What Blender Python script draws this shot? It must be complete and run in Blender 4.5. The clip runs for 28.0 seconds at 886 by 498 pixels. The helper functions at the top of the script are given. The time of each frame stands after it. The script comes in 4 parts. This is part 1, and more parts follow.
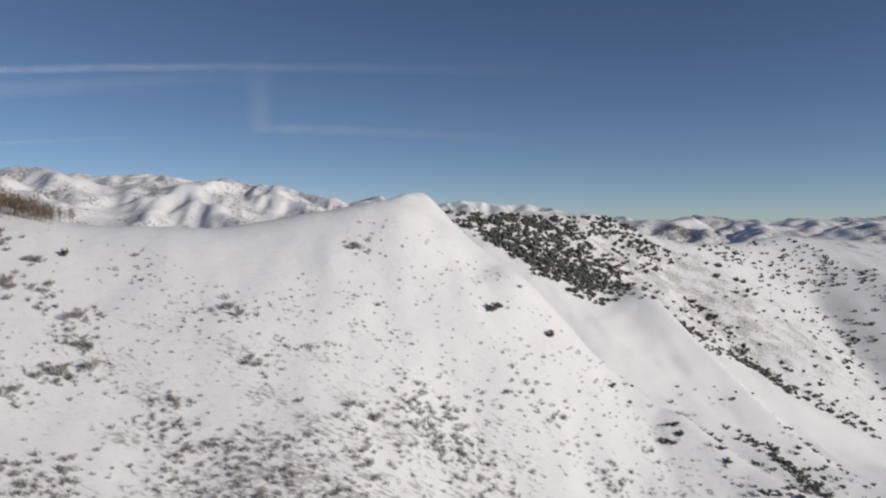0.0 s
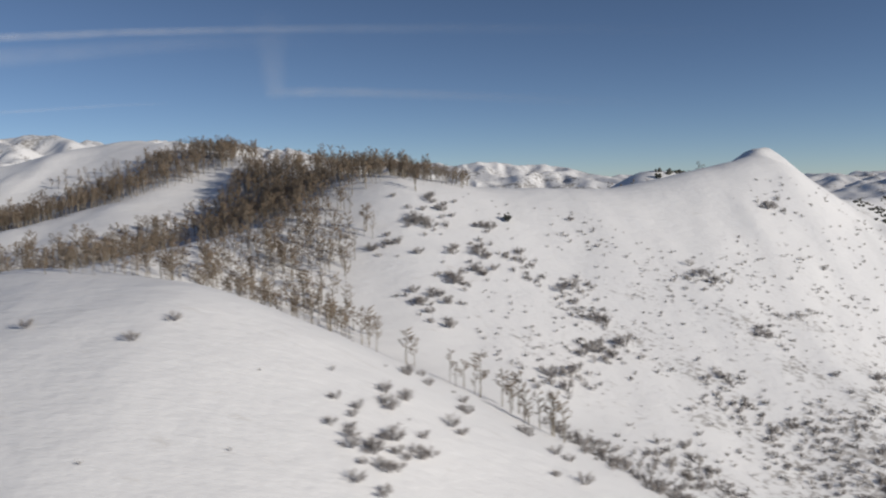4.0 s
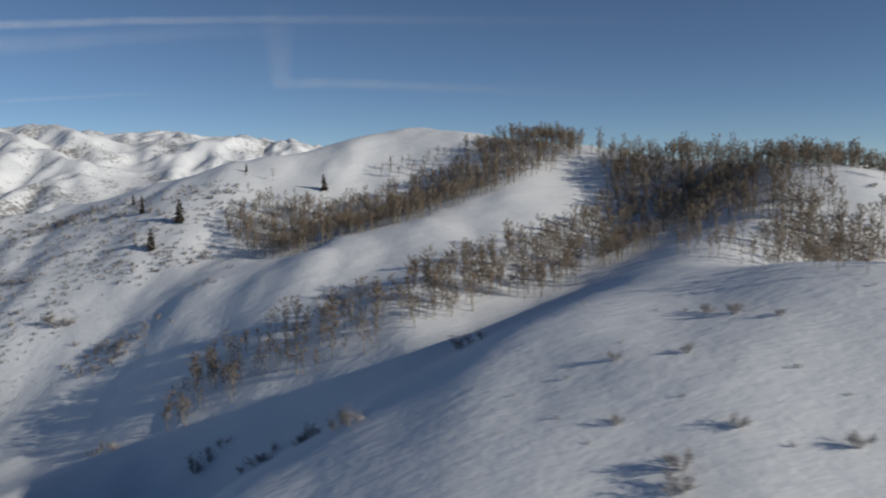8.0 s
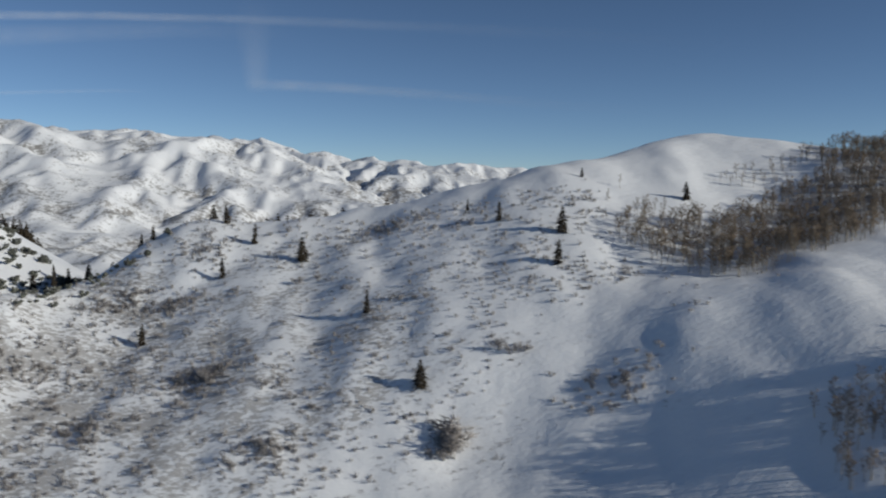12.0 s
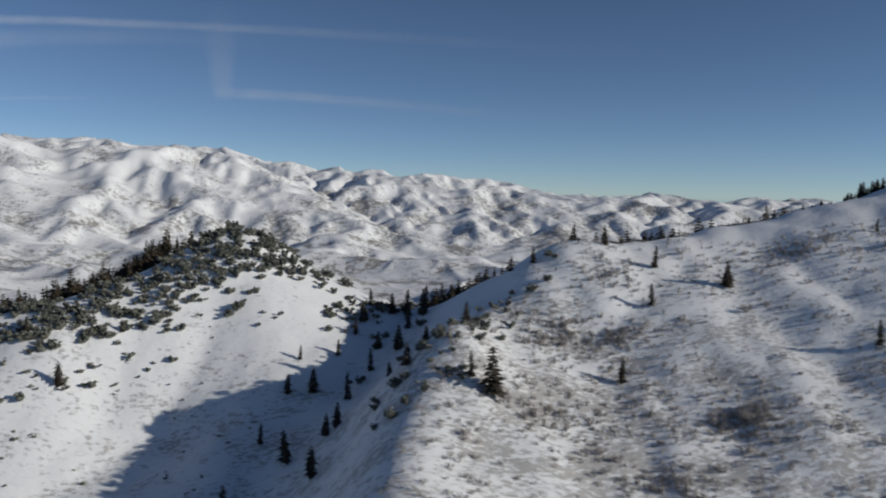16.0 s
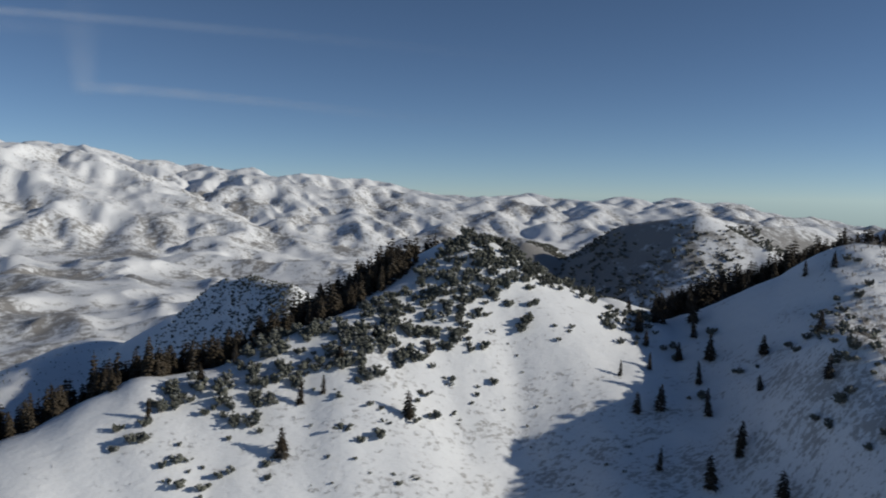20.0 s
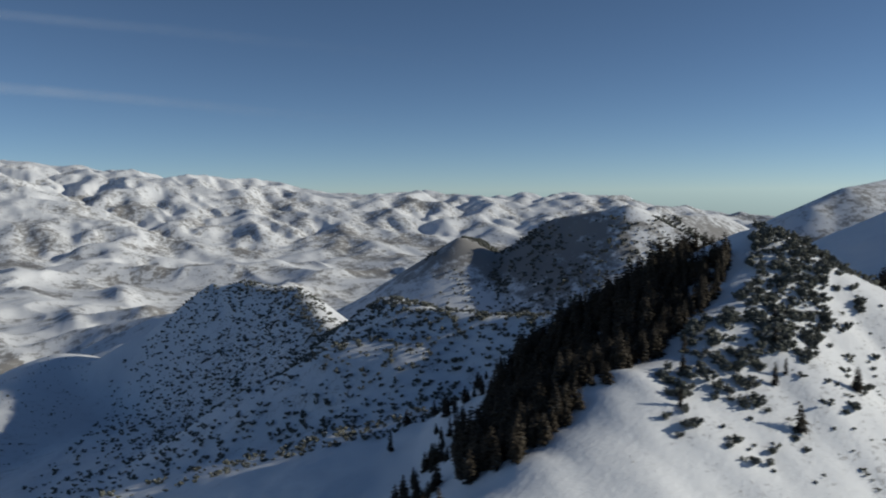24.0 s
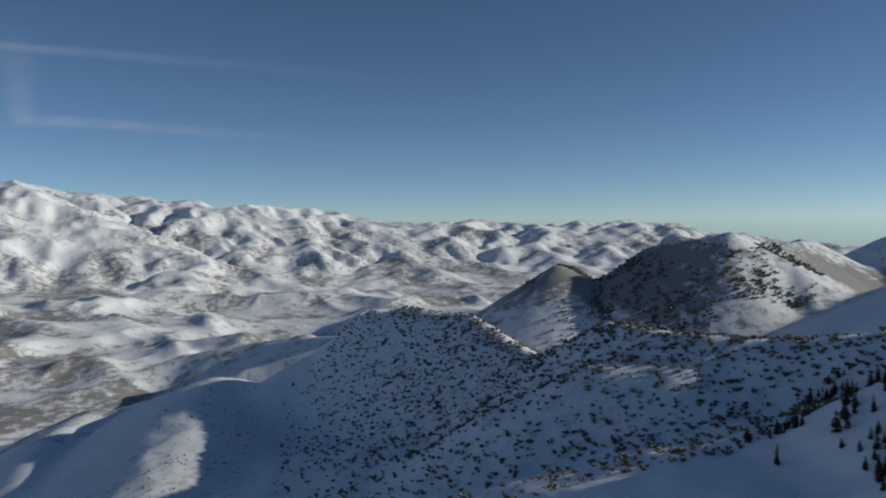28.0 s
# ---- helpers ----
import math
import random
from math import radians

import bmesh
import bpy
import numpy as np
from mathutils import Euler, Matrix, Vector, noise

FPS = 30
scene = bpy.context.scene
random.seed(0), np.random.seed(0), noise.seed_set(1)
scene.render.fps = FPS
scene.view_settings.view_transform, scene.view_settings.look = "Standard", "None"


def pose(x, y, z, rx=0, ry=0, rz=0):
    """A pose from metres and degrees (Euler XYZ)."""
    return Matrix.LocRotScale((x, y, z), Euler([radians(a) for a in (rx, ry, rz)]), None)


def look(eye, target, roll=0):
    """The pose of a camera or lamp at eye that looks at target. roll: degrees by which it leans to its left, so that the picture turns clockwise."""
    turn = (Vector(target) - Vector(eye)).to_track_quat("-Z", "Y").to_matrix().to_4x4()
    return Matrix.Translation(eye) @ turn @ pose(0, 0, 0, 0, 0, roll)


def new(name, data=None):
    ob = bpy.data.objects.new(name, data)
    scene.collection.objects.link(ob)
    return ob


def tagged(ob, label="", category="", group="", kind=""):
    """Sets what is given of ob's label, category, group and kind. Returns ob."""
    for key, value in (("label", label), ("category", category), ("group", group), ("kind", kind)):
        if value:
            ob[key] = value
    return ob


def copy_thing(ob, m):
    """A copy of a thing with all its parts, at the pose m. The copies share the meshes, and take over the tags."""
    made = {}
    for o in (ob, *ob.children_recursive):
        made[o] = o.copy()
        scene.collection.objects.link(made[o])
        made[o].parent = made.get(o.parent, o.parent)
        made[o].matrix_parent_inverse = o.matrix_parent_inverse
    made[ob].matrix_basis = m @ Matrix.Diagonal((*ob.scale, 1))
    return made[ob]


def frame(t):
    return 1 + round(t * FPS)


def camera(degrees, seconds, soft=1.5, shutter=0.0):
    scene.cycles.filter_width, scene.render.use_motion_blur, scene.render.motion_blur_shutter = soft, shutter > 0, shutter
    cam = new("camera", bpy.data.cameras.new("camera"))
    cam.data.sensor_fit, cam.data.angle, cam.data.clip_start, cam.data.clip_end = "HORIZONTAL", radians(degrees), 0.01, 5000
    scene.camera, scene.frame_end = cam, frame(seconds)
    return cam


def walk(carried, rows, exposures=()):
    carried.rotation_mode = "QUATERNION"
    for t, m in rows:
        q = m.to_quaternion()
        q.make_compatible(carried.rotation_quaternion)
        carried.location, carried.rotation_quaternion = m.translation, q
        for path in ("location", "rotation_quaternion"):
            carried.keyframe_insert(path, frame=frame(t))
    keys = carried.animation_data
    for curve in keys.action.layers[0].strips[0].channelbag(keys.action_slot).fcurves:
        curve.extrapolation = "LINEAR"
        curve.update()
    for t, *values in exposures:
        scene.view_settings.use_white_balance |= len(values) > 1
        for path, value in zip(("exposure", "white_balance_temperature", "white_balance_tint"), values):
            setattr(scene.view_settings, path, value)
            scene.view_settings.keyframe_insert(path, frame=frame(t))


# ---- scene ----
cam = camera(59.3, 28.0, soft=2.0, shutter=0.5)
EXPOSURES = ((0.0, -0.14, 6650, 10), (3.5, -0.06, 6700, 10), (6.0, -0.08, 6640, 8), (11.0, -0.08, 6320, 5), (17.0, -0.1, 6450, 7), (20.5, -0.08, 6430, 6), (22.5, -0.07, 6430, 5), (28.0, -0.05, 6350, 3))
# seconds, place, tilt, lean, heading
PATH = [
    (0, -0.00, 0.00, 100.00, -2.30, -0.00, -0.00), (0.5, -12.49, 3.45, 99.64, -1.01, -0.02, 0.12),
    (1, -24.68, 6.65, 99.19, -1.67, -0.09, 0.56), (1.5, -36.54, 9.65, 98.84, -2.56, -0.01, 0.49),
    (2, -48.20, 11.85, 98.76, -3.45, 0.09, 0.36), (2.5, -59.83, 13.28, 98.83, -3.36, 0.43, 0.48),
    (3, -71.57, 14.08, 99.36, -3.89, 0.52, 0.52), (3.5, -83.66, 13.96, 100.22, -5.10, 0.84, 0.44),
    (5.5, -131.90, 16.10, 100.12, -4.11, 1.08, -1.16), (6, -143.72, 16.71, 100.40, -3.54, 1.33, -0.61),
    (6.5, -155.38, 17.36, 100.74, -4.28, 1.36, -0.29), (7, -166.90, 19.03, 100.68, -5.15, 1.16, 0.07),
    (7.5, -178.82, 21.64, 100.58, -5.25, 1.04, -0.37), (8, -190.48, 23.56, 100.51, -5.61, 0.58, -0.76),
    (8.5, -202.69, 25.31, 100.52, -4.79, 0.43, -0.96), (9, -214.30, 27.61, 100.41, -4.28, 0.33, -1.51),
    (9.5, -225.42, 29.43, 100.44, -4.24, 0.22, -2.58), (10, -237.29, 32.40, 100.58, -4.66, -0.09, -3.19),
    (10.5, -249.50, 35.97, 100.44, -4.59, -0.47, -3.19), (11, -261.56, 39.33, 100.38, -5.00, -0.70, -3.55),
    (11.5, -273.67, 43.27, 100.23, -5.22, -0.74, -3.60), (12, -285.67, 47.10, 99.96, -5.08, -0.91, -3.82),
    (12.5, -297.60, 50.43, 99.79, -4.59, -0.64, -4.42), (14.5, -348.57, 55.02, 101.10, -4.35, -0.71, -6.46),
    (15, -360.05, 59.37, 100.95, -4.34, -0.68, -6.95), (15.5, -371.87, 64.55, 100.61, -4.48, -0.97, -7.20),
    (16, -383.64, 70.62, 99.91, -4.25, -1.10, -7.44), (16.5, -394.41, 75.53, 99.36, -4.17, -1.14, -8.00),
    (17, -405.53, 79.76, 99.19, -4.10, -0.97, -8.47), (17.5, -416.61, 84.10, 98.97, -3.89, -0.68, -8.76),
    (18, -427.62, 88.26, 98.79, -4.20, -0.64, -9.35), (18.5, -438.58, 92.12, 98.69, -4.27, -0.62, -10.47),
    (19, -449.70, 95.77, 98.69, -3.99, -0.70, -12.61), (19.5, -460.87, 99.17, 98.82, -4.18, -0.94, -15.18),
    (20, -472.30, 102.23, 99.00, -4.07, -1.00, -17.40), (20.5, -484.12, 105.42, 99.28, -4.34, -1.07, -19.83),
    (22.5, -537.98, 117.63, 100.64, -3.75, -0.46, -28.79), (23, -550.43, 123.29, 100.25, -3.67, -0.68, -28.52),
    (23.5, -562.61, 128.35, 99.76, -4.00, -0.26, -27.92), (24, -574.92, 132.68, 99.49, -4.26, 0.39, -26.51),
    (24.5, -587.61, 136.58, 99.45, -3.90, 0.89, -26.17), (25, -600.74, 140.75, 99.82, -3.83, 0.82, -26.03),
    (25.5, -614.15, 144.80, 99.96, -3.27, 0.98, -25.07), (26, -627.46, 148.53, 99.90, -2.05, 1.14, -25.05),
    (26.5, -640.66, 152.11, 99.85, -0.50, 1.20, -24.47), (27, -653.89, 155.90, 99.85, -0.88, 1.10, -24.00),
    (27.5, -667.15, 159.93, 100.00, -2.05, 0.63, -24.42), (28, -680.51, 164.05, 100.03, -2.13, 0.62, -23.79),
]
walk(cam, [(t, pose(x, y, z, 90 + p, r, w)) for t, x, y, z, p, r, w in PATH],
     exposures=EXPOSURES)

# ---- sky and sun ----
SUN = Vector((0.85, -0.36, 0.342)).normalized()
elevation, turn = math.asin(SUN.z), math.atan2(SUN.x, SUN.y)
world = bpy.data.worlds.new("sky")
scene.world = world
world.use_nodes = True
nt = world.node_tree
sky = nt.nodes.new("ShaderNodeTexSky")
sky.sky_type, sky.sun_disc = "NISHITA", False
sky.sun_elevation, sky.sun_rotation = elevation, turn
sky.altitude, sky.air_density, sky.dust_density, sky.ozone_density = 2300, 0.6, 0.2, 2.3
nt.links.new(sky.outputs[0], nt.nodes["Background"].inputs[0])
nt.nodes["Background"].inputs[1].default_value = 0.077
sun = new("sun", bpy.data.lights.new("sun", "SUN"))
sun.data.energy, sun.data.angle, sun.data.color = 3.4, radians(0.55), (1.0, 0.93, 0.83)
sun.matrix_world = look(SUN * 1000, (0, 0, 0))


# ---- materials ----
def material(name, roughness=0.8):
    m = bpy.data.materials.new(name)
    m.use_nodes = True
    b = m.node_tree.nodes["Principled BSDF"]
    b.inputs["Roughness"].default_value = roughness
    b.inputs["Specular IOR Level"].default_value = 0.25
    return m, m.node_tree, b


def node(nt, kind, **inputs):
    n = nt.nodes.new(kind)
    for key, value in inputs.items():
        n.inputs[key.replace("_", " ")].default_value = value
    return n


def noise_at(nt, scale, detail=4.0, rough=0.55, stretch=(1, 1, 1), turned=0.0):
    """Noise in world metres: scale is features per metre."""
    geo = nt.nodes.new("ShaderNodeNewGeometry")
    mp = nt.nodes.new("ShaderNodeMapping")
    mp.inputs["Scale"].default_value = stretch
    mp.inputs["Rotation"].default_value = (0, 0, turned)
    nt.links.new(geo.outputs["Position"], mp.inputs["Vector"])
    n = node(nt, "ShaderNodeTexNoise", Scale=scale, Detail=detail, Roughness=rough)
    nt.links.new(mp.outputs[0], n.inputs["Vector"])
    return n.outputs["Fac"]


def math_node(nt, op, a, b=0.0, clamp=False):
    n = nt.nodes.new("ShaderNodeMath")
    n.operation, n.use_clamp = op, clamp
    for i, v in enumerate((a, b)):
        if isinstance(v, (int, float)):
            n.inputs[i].default_value = v
        else:
            nt.links.new(v, n.inputs[i])
    return n.outputs[0]


def ramp(nt, fac, low, high):
    n = nt.nodes.new("ShaderNodeMapRange")
    n.interpolation_type = "SMOOTHSTEP"
    n.inputs["From Min"].default_value, n.inputs["From Max"].default_value = low, high
    nt.links.new(fac, n.inputs["Value"])
    return n.outputs[0]


def mix(nt, fac, a, b):
    n = nt.nodes.new("ShaderNodeMix")
    n.data_type = "RGBA"
    nt.links.new(fac, n.inputs["Factor"])
    for i, v in ((6, a), (7, b)):
        if isinstance(v, tuple):
            n.inputs[i].default_value = (*v, 1)
        else:
            nt.links.new(v, n.inputs[i])
    return n.outputs[2]


def snow_material():
    m, nt, b = material("snow_and_brush", 0.62)
    b.inputs["Specular IOR Level"].default_value = 0.3
    brush = nt.nodes.new("ShaderNodeAttribute")
    brush.attribute_name = "brush"
    wood = nt.nodes.new("ShaderNodeAttribute")
    wood.attribute_name = "far_wood"
    tone = mix(nt, noise_at(nt, 0.03, 5), (0.80, 0.81, 0.83), (0.88, 0.88, 0.885))
    tone = mix(nt, ramp(nt, noise_at(nt, 0.22, 4, 0.6, (1, 2.4, 1), -0.35), 0.62, 0.8), tone, (0.72, 0.71, 0.70))
    # stalks and low scrub that stick out of the snow
    grain = noise_at(nt, 0.7, 5, 0.7, (1, 2.0, 1), -0.3)
    patch = noise_at(nt, 0.085, 4, 0.62, (1, 1.5, 1), -0.3)
    dens = math_node(nt, "ADD", math_node(nt, "MULTIPLY", patch, 0.5), math_node(nt, "MULTIPLY", grain, 0.75))
    edge = math_node(nt, "SUBTRACT", 0.98, math_node(nt, "MULTIPLY", brush.outputs["Fac"], 0.52))
    scrub = ramp(nt, math_node(nt, "SUBTRACT", dens, edge), 0.0, 0.1)
    scrubtone = mix(nt, noise_at(nt, 0.4, 3), (0.16, 0.14, 0.125), (0.34, 0.31, 0.28))
    tone = mix(nt, math_node(nt, "MULTIPLY", scrub, 0.62), tone, scrubtone)
    # far woods and sage on distant slopes
    fargrain = math_node(nt, "ADD", math_node(nt, "MULTIPLY", noise_at(nt, 0.0045, 5, 0.6), 0.5), math_node(nt, "MULTIPLY", noise_at(nt, 0.045, 6, 0.75), 0.65))
    edge = math_node(nt, "SUBTRACT", 0.86, math_node(nt, "MULTIPLY", wood.outputs["Fac"], 0.45))
    far = ramp(nt, math_node(nt, "SUBTRACT", fargrain, edge), -0.04, 0.09)
    fartone = mix(nt, noise_at(nt, 0.01, 3), (0.10, 0.096, 0.09), (0.27, 0.24, 0.21))
    tone = mix(nt, math_node(nt, "MULTIPLY", far, 0.85), tone, fartone)
    nt.links.new(tone, b.inputs["Base Color"])
    bump = node(nt, "ShaderNodeBump", Strength=0.36, Distance=0.85)
    relief = math_node(nt, "ADD", math_node(nt, "MULTIPLY", noise_at(nt, 0.16, 5, 0.55, (1, 1.8, 1), -0.3), 1.0), math_node(nt, "MULTIPLY", noise_at(nt, 0.6, 4, 0.65, (1, 2.2, 1), -0.3), 0.4))
    nt.links.new(math_node(nt, "ADD", relief, math_node(nt, "MULTIPLY", scrub, 0.5)), bump.inputs["Height"])
    nt.links.new(bump.outputs[0], b.inputs["Normal"])
    return m


def plant_material(name, dark, light, scale=1.2, snow=0.0):
    """Bark, twigs or needles; snow: how much of it lies on faces that look up."""
    m, nt, b = material(name, 0.85)
    info = nt.nodes.new("ShaderNodeObjectInfo")
    geo = nt.nodes.new("ShaderNodeNewGeometry")
    vary = math_node(nt, "ADD", math_node(nt, "MULTIPLY", noise_at(nt, scale, 3), 0.7), math_node(nt, "MULTIPLY", geo.outputs["Random Per Island"], 0.25))
    vary = math_node(nt, "ADD", vary, math_node(nt, "MULTIPLY", info.outputs["Random"], 0.2), True)
    tone = mix(nt, vary, dark, light)
    if snow:
        sep = nt.nodes.new("ShaderNodeSeparateXYZ")
        nt.links.new(geo.outputs["Normal"], sep.inputs[0])
        cap = math_node(nt, "MULTIPLY", ramp(nt, sep.outputs["Z"], 0.55, 0.95), ramp(nt, noise_at(nt, 0.8, 3), 0.5, 0.66))
        tone = mix(nt, math_node(nt, "MULTIPLY", cap, snow), tone, (0.8, 0.81, 0.83))
    nt.links.new(tone, b.inputs["Base Color"])
    return m


SNOW = snow_material()
ASPEN_BARK = plant_material("aspen_bark", (0.17, 0.145, 0.115), (0.36, 0.32, 0.26))
ASPEN_TWIGS = plant_material("aspen_twigs", (0.135, 0.1, 0.072), (0.31, 0.24, 0.172))
FIR_BARK = plant_material("fir_bark", (0.05, 0.04, 0.03), (0.13, 0.10, 0.08))
FIR_NEEDLES = plant_material("fir_needles", (0.017, 0.0145, 0.01), (0.058, 0.044, 0.029), 0.6, 0.12)
SCRUB_STEMS = plant_material("scrub_stems", (0.22, 0.2, 0.19), (0.43, 0.40, 0.38))
SCRUB_TWIGS = plant_material("scrub_twigs", (0.21, 0.19, 0.18), (0.42, 0.39, 0.375), 1.0, 0.25)
MAHOGANY = plant_material("evergreen_scrub_leaves", (0.05, 0.054, 0.043), (0.155, 0.158, 0.132), 0.9, 0.6)

# ---- the shape of the land ----
LATTICE = np.random.RandomState(7).rand(256, 256)


def value_noise(x, y):
    """Smooth noise from -1 to 1 with features one unit across."""
    xi, yi = np.floor(x).astype(int), np.floor(y).astype(int)
    u, v = x - xi, y - yi
    u, v = u * u * u * (u * (6 * u - 15) + 10), v * v * v * (v * (6 * v - 15) + 10)
    a, b, c, d = (LATTICE[(xi + i) % 256, (yi + j) % 256] for i, j in ((0, 0), (1, 0), (0, 1), (1, 1)))
    return 2 * ((a * (1 - u) + b * u) * (1 - v) + (c * (1 - u) + d * u) * v) - 1


def fractal(x, y, size, octaves=4, gain=0.5):
    total, amp = np.zeros(np.shape(x)), 1.0
    for k in range(octaves):
        c, s = math.cos(0.6 * k + 0.3), math.sin(0.6 * k + 0.3)
        total = total + amp * value_noise((c * x - s * y) / size + 17.3 * k, (s * x + c * y) / size + 9.1 * k)
        amp, size = amp * gain, size / 2.03
    return total


def crests(x, y, size, octaves=4, gain=0.5):
    """Sharp-crested hills, 0 to about 1."""
    total, amp, keep = np.zeros(np.shape(x)), 1.0, 1.0
    for k in range(octaves):
        c, s = math.cos(0.9 * k + 0.5), math.sin(0.9 * k + 0.5)
        v = value_noise((c * x - s * y) / size + 31.7 * k, (s * x + c * y) / size + 5.3 * k)
        r = np.clip(1.08 - np.sqrt(v * v + 0.012), 0, 1) ** 1.6 * keep
        keep = np.clip(r * 1.4, 0, 1)
        total = total + amp * r
        amp, size = amp * gain, size / 2.1
    return total / 1.6


def step(a, b, v):
    t = np.clip((v - a) / (b - a), 0, 1)
    return t * t * (3 - 2 * t)


